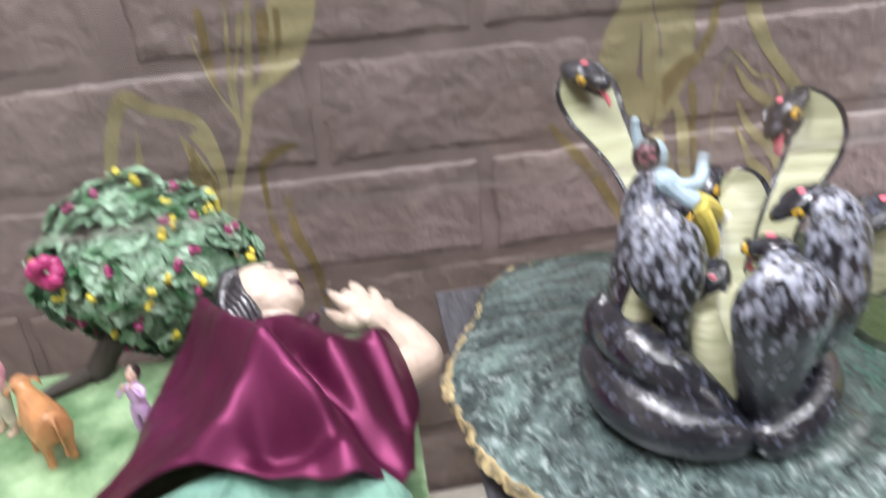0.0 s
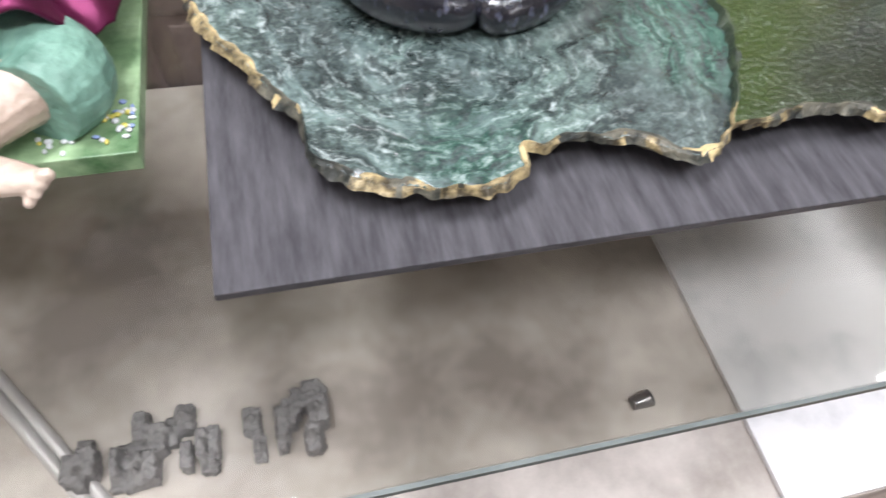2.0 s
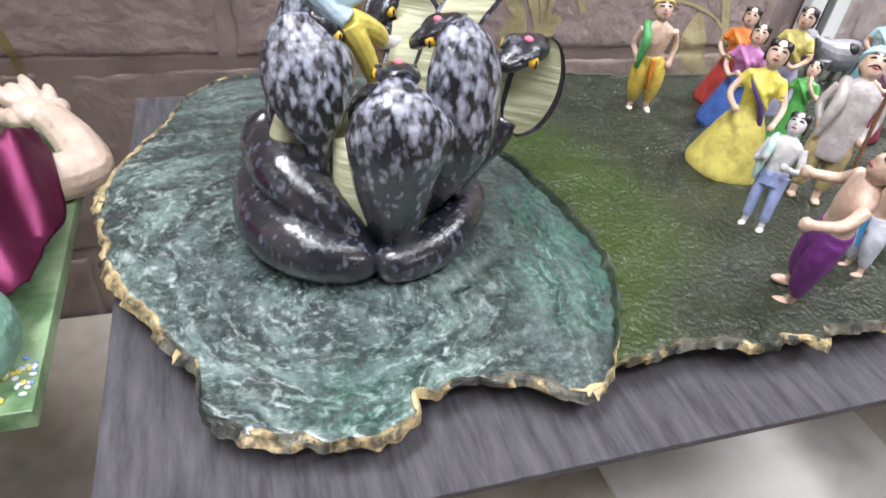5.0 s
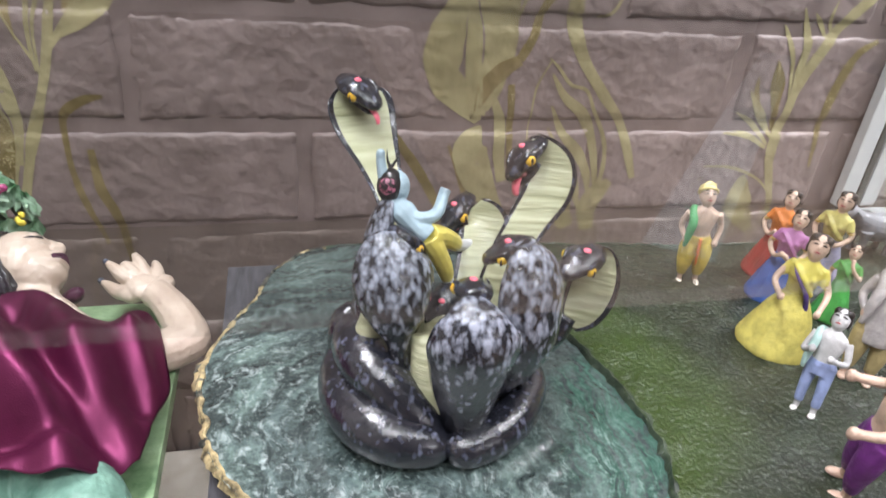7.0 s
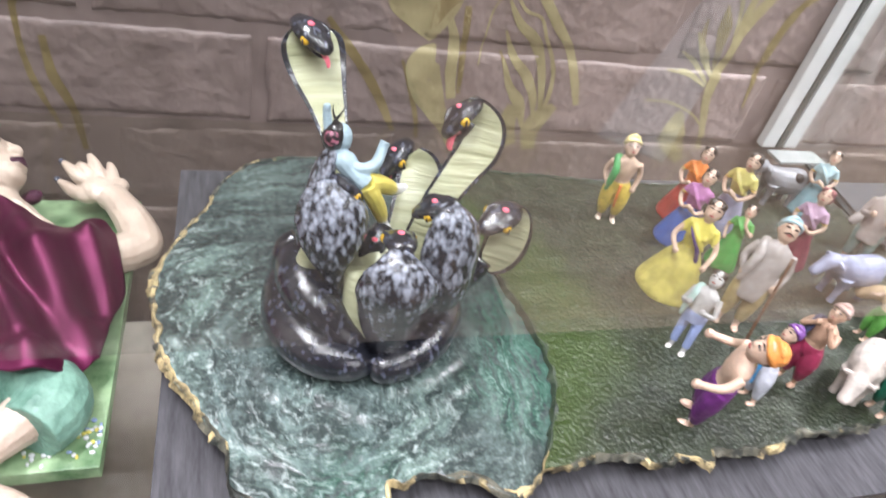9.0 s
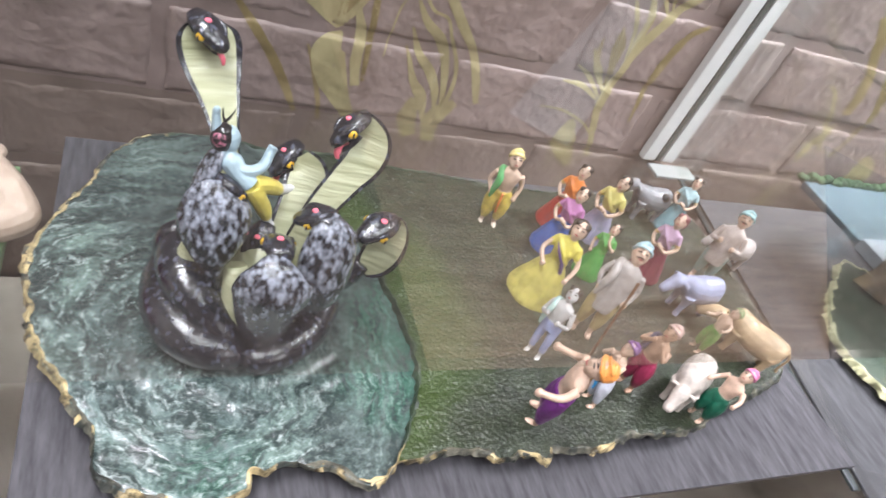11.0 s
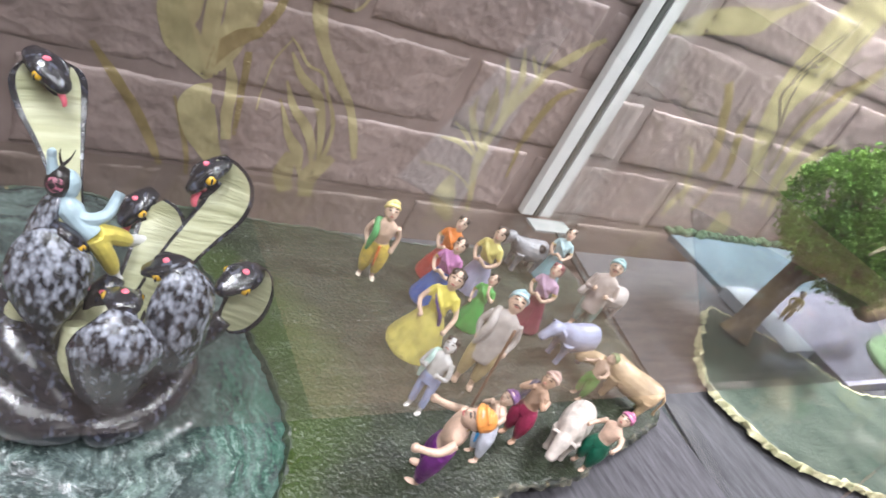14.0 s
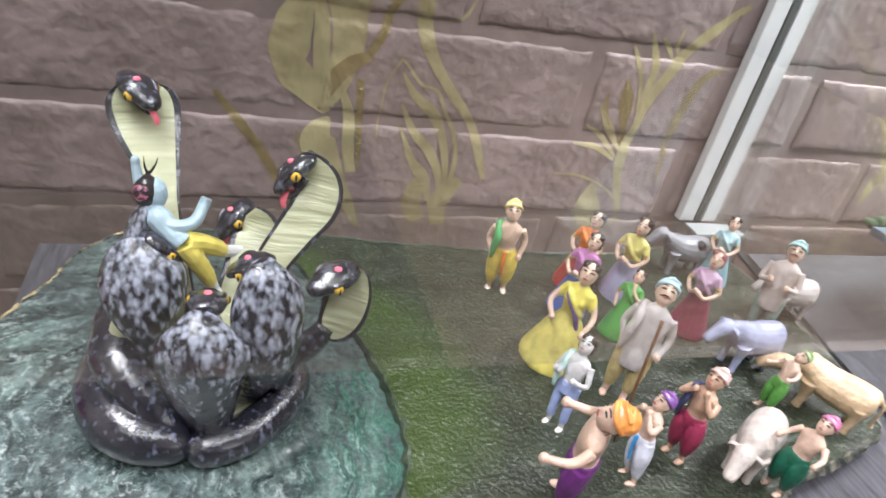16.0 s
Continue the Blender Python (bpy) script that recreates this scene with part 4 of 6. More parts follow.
pond = tagged(part("pond_slab", bm, [M_POND, M_EDGE, M_SHORE, M_ROCK]), "dark green painted pond slab with gilded ragged edge", "sculpture base")
bm = shore(slab_mesh(LAND, 0.012, 0.0215, inset=0.009, rag=0.0016, seed=5, cell=0.0042, relief=turf), 0.2)
land = tagged(part("meadow_slab", bm, [M_LAND, M_EDGE, M_SHORE, M_ROCK]), "mossy green meadow slab with gilded ragged edge", "sculpture base")
for nm, pads in (("slab_foot", ((0.0, -0.2, 0.03), (0.08, -0.1, 0.04), (0.15, -0.22, 0.03), (0.35, -0.15, 0.05), (0.55, -0.1, 0.05))),):
    for x, y, r in pads:
        bm = bmesh.new()
        top = 0.0104 if x < 0.2 else 0.0119
        loft(bm, [(x, y, 0.0, r, r), (x, y, top, r * 1.05, r * 1.05)], 0, 16)
        tagged(part(nm, bm, M_RUBBER), "dark pad under the painted slab", "pad", "pads under the slab")


# ---- many-headed snake ----
def hood(bm, spine, face, mats, cup=0.35, n=6, rim=0.86):
    """A cobra's neck and hood along (x, y, z, half width, half thickness); face: the way the belly looks."""
    P = rounded(spine, n)
    rings, seg = [], 20
    for i, p in enumerate(P):
        d = Vector(P[min(i + 1, len(P) - 1)][:3] - P[max(i - 1, 0)][:3]).normalized()
        f = Vector(face)
        f = (f - d * f.dot(d)).normalized()
        s = d.cross(f).normalized()
        w, t = max(p[3], 0.0005), max(p[4], 0.0005)
        ring = []
        for k in range(seg):
            a = 2 * math.pi * k / seg
            c, sn = math.cos(a), math.sin(a)
            depth = -sn * t
            if sn < 0:
                depth = -sn * t * (1 - cup) - cup * t * 0.6
            spread = max(0.0, w - t)
            depth += spread * 0.28 * c * c
            ring.append(Vector(p[:3]) + s * c * w + f * depth)
        rings.append(ring)
    kinds = []
    for k in range(seg):
        a = 2 * math.pi * (k + 0.5) / seg
        kinds.append(mats[1] if math.sin(a) < -0.05 and abs(math.cos(a)) < rim else mats[0])
    skin(bm, rings, mats[0], mats=kinds)


def snake_head(bm, at, to, up, size=1.0, tongue=True):
    """A flat wedge-shaped head from at towards to."""
    d = (Vector(to) - Vector(at)).normalized()
    u = (Vector(up) - d * Vector(up).dot(d)).normalized()
    s = d.cross(u)
    k = size
    rings = []
    for t, w, h, o in ((-0.015, 0.006, 0.005, 0), (-0.009, 0.0095, 0.0065, 0.0005), (-0.002, 0.0112, 0.0075, 0.001), (0.004, 0.0108, 0.0072, 0.0012), (0.009, 0.009, 0.0058, 0.0), (0.015, 0.007, 0.0048, -0.0012), (0.0185, 0.0045, 0.0034, -0.002), (0.0198, 0.001, 0.001, -0.0025)):
        rings.append([Vector(at) + d * t * k + s * math.cos(a) * w * k + u * (math.sin(a) * h * 0.82 + o) * k for a in (2 * math.pi * q / 14 for q in range(14))])
    skin(bm, rings, 0)
    for sd in (-1, 1):
        e = Vector(at) + d * 0.0045 * k + s * sd * 0.0086 * k + u * 0.0006 * k
        ball(bm, e, 0.0035 * k, 4, u=12, v=8)
        ball(bm, e + s * sd * 0.0029 * k + d * 0.0006 * k, (0.0009 * k, 0.0009 * k, 0.0026 * k), 5, u=8, v=6)
        tube(bm, [(*(Vector(at) - d * 0.001 * k + s * sd * 0.0082 * k + u * 0.0042 * k), 0.0014 * k), (*(Vector(at) + d * 0.005 * k + s * sd * 0.0088 * k + u * 0.004 * k), 0.0017 * k), (*(Vector(at) + d * 0.011 * k + s * sd * 0.0066 * k + u * 0.0022 * k), 0.001 * k)], 0, 7, 4)
    ball(bm, Vector(at) + u * 0.0066 * k - d * 0.001 * k, (0.0026 * k, 0.0026 * k, 0.0016 * k), 3, u=10, v=6)
    if tongue:
        tube(bm, [(*(Vector(at) - u * 0.0045 * k), 0.0075 * k), (*(Vector(at) + d * 0.007 * k - u * 0.0068 * k), 0.0068 * k), (*(Vector(at) + d * 0.0145 * k - u * 0.0085 * k), 0.0042 * k), (*(Vector(at) + d * 0.0165 * k - u * 0.0085 * k), 0.001 * k)], 0, 10, 4, 0.35)
        ball(bm, Vector(at) + d * 0.0105 * k - u * 0.0052 * k, (0.0045 * k, 0.0045 * k, 0.002 * k), 6, u=9, v=6)
        a = Vector(at) + d * 0.013 * k - u * 0.0055 * k
        b = a + d * 0.006 * k - u * 0.004 * k
        c = b + d * 0.002 * k - u * 0.004 * k
        tube(bm, [(*a, 0.0026 * k), (*b, 0.0024 * k), (*c, 0.0016 * k)], 3, 8, flat=0.45)


bm = bmesh.new()
SC, BE, HD = 0, 1, 2
# coils
tube(bm, [(0.074, -0.204, 0.028, 0.006), (0.063, -0.203, 0.031, 0.0135), (0.041, -0.197, 0.034, 0.0172), (0.0245, -0.181, 0.036, 0.0182), (0.0175, -0.155, 0.037, 0.0183), (0.024, -0.125, 0.038, 0.018), (0.052, -0.106, 0.037, 0.017), (0.095, -0.106, 0.036, 0.0165), (0.126, -0.128, 0.036, 0.0155), (0.1365, -0.157, 0.035, 0.0145), (0.126, -0.181, 0.033, 0.014), (0.107, -0.198, 0.031, 0.0142), (0.088, -0.206, 0.03, 0.0135), (0.076, -0.208, 0.029, 0.011), (0.071, -0.2085, 0.028, 0.006)], SC, 22, 6)
tube(bm, [(0.055, -0.105, 0.056, 0.011), (0.034, -0.116, 0.062, 0.0145), (0.025, -0.141, 0.065, 0.0165), (0.0305, -0.165, 0.062, 0.017), (0.045, -0.181, 0.052, 0.0155), (0.058, -0.192, 0.04, 0.0125), (0.068, -0.199, 0.03, 0.007)], SC, 22, 6)
tube(bm, [(0.02, -0.12, 0.04, 0.011), (0.018, -0.123, 0.056, 0.011), (0.02, -0.122, 0.069, 0.01), (0.026, -0.12, 0.078, 0.006)], SC, 12)
tube(bm, [(0.086, -0.155, 0.02, 0.034), (0.085, -0.153, 0.045, 0.031), (0.084, -0.147, 0.07, 0.022), (0.085, -0.135, 0.088, 0.008)], BE, 16)
tube(bm, [(0.066, -0.186, 0.03, 0.012), (0.064, -0.178, 0.06, 0.011), (0.062, -0.165, 0.085, 0.008)], BE, 12)
tube(bm, [(0.03, -0.15, 0.075, 0.009), (0.033, -0.15, 0.088, 0.008), (0.036, -0.148, 0.105, 0.005)], BE, 12)
# tall rear hood with the belly to the front
hood(bm, [(0.066, -0.125, 0.05, 0.011, 0.009), (0.06, -0.112, 0.10, 0.0095, 0.008), (0.053, -0.092, 0.135, 0.0095, 0.007), (0.047, -0.07, 0.155, 0.0145, 0.0062), (0.04, -0.05, 0.172, 0.0215, 0.0055), (0.036, -0.04, 0.187, 0.0235, 0.005), (0.034, -0.036, 0.197, 0.0185, 0.005), (0.034, -0.037, 0.204, 0.008, 0.004)], (0.25, -1, 0.15), (SC, BE))
snake_head(bm, (0.0345, -0.046, 0.2005), (0.0505, -0.066, 0.1935), (0.05, -0.3, 1), 1.05)
# rear right hood, head turned to the side
hood(bm, [(0.098, -0.15, 0.05, 0.012, 0.009), (0.108, -0.145, 0.09, 0.011, 0.008), (0.12, -0.138, 0.122, 0.0115, 0.0065), (0.135, -0.128, 0.142, 0.0135, 0.006), (0.148, -0.12, 0.158, 0.016, 0.0055), (0.151, -0.114, 0.171, 0.0155, 0.005), (0.145, -0.109, 0.18, 0.0115, 0.0055), (0.136, -0.108, 0.182, 0.008, 0.006)], (-0.45, -1, 0.1), (SC, BE))
snake_head(bm, (0.135, -0.11, 0.178), (0.117, -0.119, 0.164), (-0.6, 0.1, 0.8), 1.05)
# middle hood behind the dancer
hood(bm, [(0.086, -0.165, 0.04, 0.014, 0.01), (0.092, -0.15, 0.075, 0.013, 0.008), (0.102, -0.132, 0.1, 0.0145, 0.0065), (0.111, -0.115, 0.118, 0.017, 0.0055), (0.113, -0.105, 0.13, 0.0155, 0.005), (0.107, -0.098, 0.137, 0.009, 0.005)], (-0.3, -1, 0.15), (SC, BE))
snake_head(bm, (0.098, -0.092, 0.131), (0.085, -0.103, 0.12), (-0.4, 0.0, 1), 0.98)
# front hood seen from behind
hood(bm, [(0.082, -0.189, 0.028, 0.0115, 0.011), (0.083, -0.197, 0.05, 0.0155, 0.0125), (0.081, -0.204, 0.072, 0.0205, 0.013), (0.0795, -0.21, 0.09, 0.0232, 0.012), (0.08, -0.213, 0.107, 0.0268, 0.0125), (0.08, -0.212, 0.119, 0.0242, 0.011), (0.081, -0.207, 0.127, 0.0165, 0.0085), (0.082, -0.199, 0.1295, 0.008, 0.006)], (0.05, 1, 0.1), (HD, BE))
snake_head(bm, (0.082, -0.19, 0.1305), (0.083, -0.168, 0.124), (0, -0.15, 1), 1.0)
# left hood seen from behind, the dancer's stand
hood(bm, [(0.052, -0.165, 0.04, 0.011, 0.01), (0.048, -0.167, 0.07, 0.0075, 0.0075), (0.0465, -0.166, 0.083, 0.008, 0.008), (0.0455, -0.164, 0.094, 0.0158, 0.0105), (0.045, -0.16, 0.108, 0.0232, 0.0125), (0.045, -0.154, 0.122, 0.0252, 0.0125), (0.0455, -0.147, 0.134, 0.0205, 0.0105), (0.048, -0.141, 0.14, 0.0095, 0.007)], (-0.1, 1, 0.2), (HD, BE))
snake_head(bm, (0.054, -0.141, 0.137), (0.07, -0.135, 0.122), (0.3, 0.1, 1), 0.9)
# left neck with pale underside and dark ridge
hood(bm, [(0.024, -0.135, 0.05, 0.01, 0.008), (0.026, -0.133, 0.085, 0.0095, 0.007), (0.031, -0.131, 0.115, 0.0095, 0.008), (0.036, -0.131, 0.138, 0.011, 0.009), (0.041, -0.128, 0.152, 0.0095, 0.008), (0.045, -0.124, 0.16, 0.004, 0.004)], (-1, -0.25, 0.0), (HD, HD))
# right front hood seen from behind
hood(bm, [(0.104, -0.168, 0.04, 0.015, 0.011), (0.112, -0.185, 0.07, 0.0165, 0.012), (0.117, -0.196, 0.093, 0.019, 0.012), (0.117, -0.196, 0.115, 0.0225, 0.0115), (0.116, -0.193, 0.135, 0.0218, 0.011), (0.114, -0.188, 0.148, 0.0155, 0.009), (0.112, -0.18, 0.153, 0.007, 0.006)], (-0.35, 1, 0.1), (HD, BE))
snake_head(bm, (0.106, -0.177, 0.148), (0.088, -0.168, 0.138), (-0.3, -0.1, 1), 0.92, False)
# outer right hood
tube(bm, [(0.12, -0.17, 0.05, 0.012), (0.136, -0.164, 0.066, 0.0105), (0.15, -0.162, 0.078, 0.009), (0.157, -0.162, 0.09, 0.007)], SC, 12)
hood(bm, [(0.156, -0.168, 0.085, 0.006, 0.007), (0.161, -0.168, 0.093, 0.0125, 0.007), (0.166, -0.167, 0.105, 0.0155, 0.0068), (0.169, -0.165, 0.118, 0.0155, 0.0065), (0.17, -0.163, 0.129, 0.0125, 0.006), (0.168, -0.161, 0.136, 0.0075, 0.0055)], (-0.6, -1, 0.0), (SC, BE), cup=0.75, rim=0.75)
snake_head(bm, (0.158, -0.166, 0.132), (0.137, -0.178, 0.129), (-0.05, -0.25, 1), 1.05, False)
# low head under the dancer's foot
snake_head(bm, (0.079, -0.142, 0.09), (0.066, -0.155, 0.072), (-0.3, -0.6, 0.8), 0.95, False)
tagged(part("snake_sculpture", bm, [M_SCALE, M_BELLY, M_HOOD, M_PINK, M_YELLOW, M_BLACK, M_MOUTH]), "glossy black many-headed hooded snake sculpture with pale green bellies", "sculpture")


# ---- figurines ----
def place(bm, x, y, z, h, turn, lean=(0, 0)):
    """Sets a unit-high figure down at a spot; turn: degrees from facing the front."""
    bm.transform(Matrix.Translation((x, y, z - 0.02 * h * (lean != (0, 0)))) @ Euler((radians(lean[0]), radians(lean[1]), 0)).to_matrix().to_4x4() @ Euler((0, 0, radians(-turn))).to_matrix().to_4x4() @ Matrix.Diagonal((h * 1.0, h * 1.0, h * 1.03, 1)))


def nodded(bm, start, z, nod):
    """Tips the forms made since start back about the neck."""
    bm.verts.ensure_lookup_table()
    m = Matrix.Translation((0, 0, z - 0.09)) @ Matrix.Rotation(radians(-nod), 4, "X") @ Matrix.Translation((0, 0, 0.09 - z))
    for v in bm.verts[start:]:
        v.co = m @ v.co


def head(bm, z, hair, wrap=None, bun=True, nod=28.0):
    """Skin is material 0, hair and wrap the given ones."""
    loft(bm, [(0, 0, z - 0.13, 0.04, 0.04), (0, -0.004, z - 0.06, 0.038, 0.038)], 0, 10)
    start = len(bm.verts)
    ball(bm, (0, -0.014, z), (0.072, 0.074, 0.098), 0)
    ball(bm, (0, -0.034, z - 0.035), (0.052, 0.052, 0.06), 0)
    ball(bm, (0, -0.087, z - 0.008), (0.011, 0.015, 0.022), 0, u=8, v=6)
    ball(bm, (0, 0.017, z + 0.02) if wrap is None else (0, 0.035, z), (0.082, 0.078, 0.094) if wrap is None else (0.068, 0.056, 0.075), hair)
    for s in (-1, 1):
        if wrap is None:
            ball(bm, (s * 0.043, -0.018, z + 0.058), (0.04, 0.052, 0.042), hair, u=10, v=7)
        ball(bm, (s * 0.066, 0.01, z - 0.01), (0.018, 0.036, 0.05) if wrap is None else (0.012, 0.02, 0.03), hair if wrap is None else 0, u=10, v=7)
    if bun:
        ball(bm, (0, 0.085, z - 0.02), (0.05, 0.042, 0.052), hair)
        ball(bm, (0, 0.064, z - 0.09), (0.028, 0.026, 0.05), hair)
    if wrap is not None:
        ball(bm, (0, 0.026, z + 0.042), (0.082, 0.08, 0.078), wrap)
        tube(bm, [(0.08, 0.04, z + 0.02, 0.014), (0.066, -0.036, z + 0.05, 0.016), (0.0, -0.068, z + 0.066, 0.017), (-0.066, -0.036, z + 0.05, 0.016), (-0.08, 0.04, z + 0.02, 0.014)], wrap, 8)
        tube(bm, [(-0.066, -0.024, z + 0.078, 0.009), (0.0, -0.04, z + 0.108, 0.011), (0.066, 0.01, z + 0.104, 0.009)], wrap, 8)
        tube(bm, [(-0.078, 0.03, z + 0.06, 0.009), (0.0, 0.0, z + 0.126, 0.009), (0.072, 0.05, z + 0.078, 0.009)], wrap, 8)
    nodded(bm, start, z, nod)


def face(bm, z, hair, lips, gold=None, nod=28.0, moustache=False):
    """Painted eyes, brows, lips and necklace."""
    start = len(bm.verts)
    for s in (-1, 1):
        tube(bm, [(s * 0.012, -0.083, z + 0.012, 0.003), (s * 0.029, -0.082, z + 0.016, 0.0075), (s * 0.05, -0.068, z + 0.012, 0.003)], hair, 6, 3)
        tube(bm, [(s * 0.01, -0.083, z + 0.036, 0.003), (s * 0.03, -0.08, z + 0.045, 0.0045), (s * 0.054, -0.062, z + 0.036, 0.002)], hair, 6, 3)
    tube(bm, [(-0.022, -0.079, z - 0.045, 0.003), (0, -0.087, z - 0.045, 0.0085), (0.022, -0.079, z - 0.045, 0.003)], lips, 6, 3)
    if moustache:
        tube(bm, [(-0.04, -0.066, z - 0.04, 0.004), (0, -0.087, z - 0.028, 0.009), (0.04, -0.066, z - 0.04, 0.004)], hair, 6, 3)
    nodded(bm, start, z, nod)
    if gold is not None:
        tube(bm, [(0.052 * math.cos(a), 0.048 * math.sin(a), z - 0.098 - 0.016 * (1 - math.sin(a)), 0.0065) for a in (2 * math.pi * k / 12 for k in range(13))], gold, 6, 2)


def limb(bm, pts, m=0, r=0.03):
    k = len(pts) - 1
    tube(bm, [(*p, r * (1 - 0.3 * i / k)) for i, p in enumerate(pts)], m, 9, 4)
    ball(bm, pts[-1], (r * 0.95, r * 0.95, r * 1.15), 0, u=8, v=6)


def woman(label, x, y, h, turn, skirt, top, sash=None, hair=(0.02, 0.015, 0.012), wrap=None, arms=0, border=(0.45, 0.3, 0.06), lean=(0, 0), z=0.0215, wide=1.0):
    bm = bmesh.new()
    loft(bm, [(0, 0, 0.0, 0.225 * wide, 0.205 * wide), (0, 0, 0.05, 0.232 * wide, 0.212 * wide), (0, 0, 0.2, 0.185 * wide, 0.17 * wide), (0, 0, 0.36, 0.14 * wide, 0.125 * wide), (0, 0, 0.5, 0.095, 0.085), (0, 0, 0.54, 0.088, 0.075)], 1, 20)
    for k in range(9):
        a = 2 * math.pi * k / 9 + 0.2
        tube(bm, [(0.222 * wide * math.cos(a), 0.203 * wide * math.sin(a), 0.012, 0.018), (0.17 * wide * math.cos(a), 0.156 * wide * math.sin(a), 0.22, 0.017), (0.095 * math.cos(a), 0.085 * math.sin(a), 0.46, 0.008)], 1, 6, 3)
    loft(bm, [(0, 0, 0.5, 0.083, 0.07), (0, -0.004, 0.6, 0.1, 0.08), (0, -0.012, 0.68, 0.115, 0.085), (0, 0, 0.75, 0.118, 0.065), (0, 0, 0.79, 0.06, 0.045), (0, 0, 0.815, 0.036, 0.036)], 2, 16)
    for s in (-1, 1):
        ball(bm, (s * 0.045, -0.062, 0.675), (0.042, 0.04, 0.042), 2, u=10, v=7)
        ball(bm, (s * 0.112, -0.004, 0.715), (0.038, 0.04, 0.06), 2, u=10, v=7)
        tube(bm, [(s * 0.115, 0, 0.72, 0.04), (s * 0.15, -0.025, 0.65, 0.036)], 2, 9, 3)
    A = {0: ([(0.12, 0, 0.72), (0.17, -0.03, 0.6), (0.09, -0.13, 0.52), (0.02, -0.16, 0.56)], [(-0.12, 0, 0.72), (-0.17, -0.03, 0.6), (-0.09, -0.13, 0.53), (-0.02, -0.17, 0.58)]),
         1: ([(0.12, 0, 0.72), (0.19, -0.06, 0.6), (0.17, -0.2, 0.5)], [(-0.12, 0, 0.72), (-0.18, -0.08, 0.6), (-0.1, -0.22, 0.55)]),
         2: ([(0.12, 0, 0.72), (0.16, -0.06, 0.62), (0.06, -0.13, 0.74), (0.03, -0.1, 0.82)], [(-0.12, 0, 0.72), (-0.17, 0.0, 0.58), (-0.12, -0.1, 0.46)])}[arms]
    for pts in A:
        limb(bm, pts)
    tube(bm, [(-0.105, 0.04, 0.75, 0.022), (-0.07, -0.06, 0.74, 0.022), (0.02, -0.098, 0.66, 0.026), (0.085, -0.06, 0.56, 0.022), (0.09, 0.03, 0.52, 0.02)], 2, 8, 4, 0.7)
    if sash:
        tube(bm, [(-0.1, 0.03, 0.76, 0.02), (-0.05, -0.085, 0.7, 0.026), (0.05, -0.1, 0.58, 0.024), (0.1, -0.06, 0.42, 0.026), (0.13, -0.09, 0.2, 0.03), (0.15, -0.11, 0.05, 0.034)], 3, 8, 4, 0.6)
    turn += 15
    head(bm, 0.9, 4, 5 if wrap else None)
    bm = fuse(bm, 0.0085, 2)
    face(bm, 0.9, 4, 6, 7)
    for s in (-1, 1):
        ball(bm, (s * 0.153, -0.028, 0.645), (0.037, 0.037, 0.008), 7, None, 9, 6)
    place(bm, x, y, z, h, turn, lean)
    P = [M_SKIN, paint(skirt), paint(top), paint(sash or top), paint(hair), paint(wrap or hair), paint((0.4, 0.07, 0.07)), paint(border)]
    return tagged(part("figurine", bm, P), label, "figurine", "painted clay figurines")


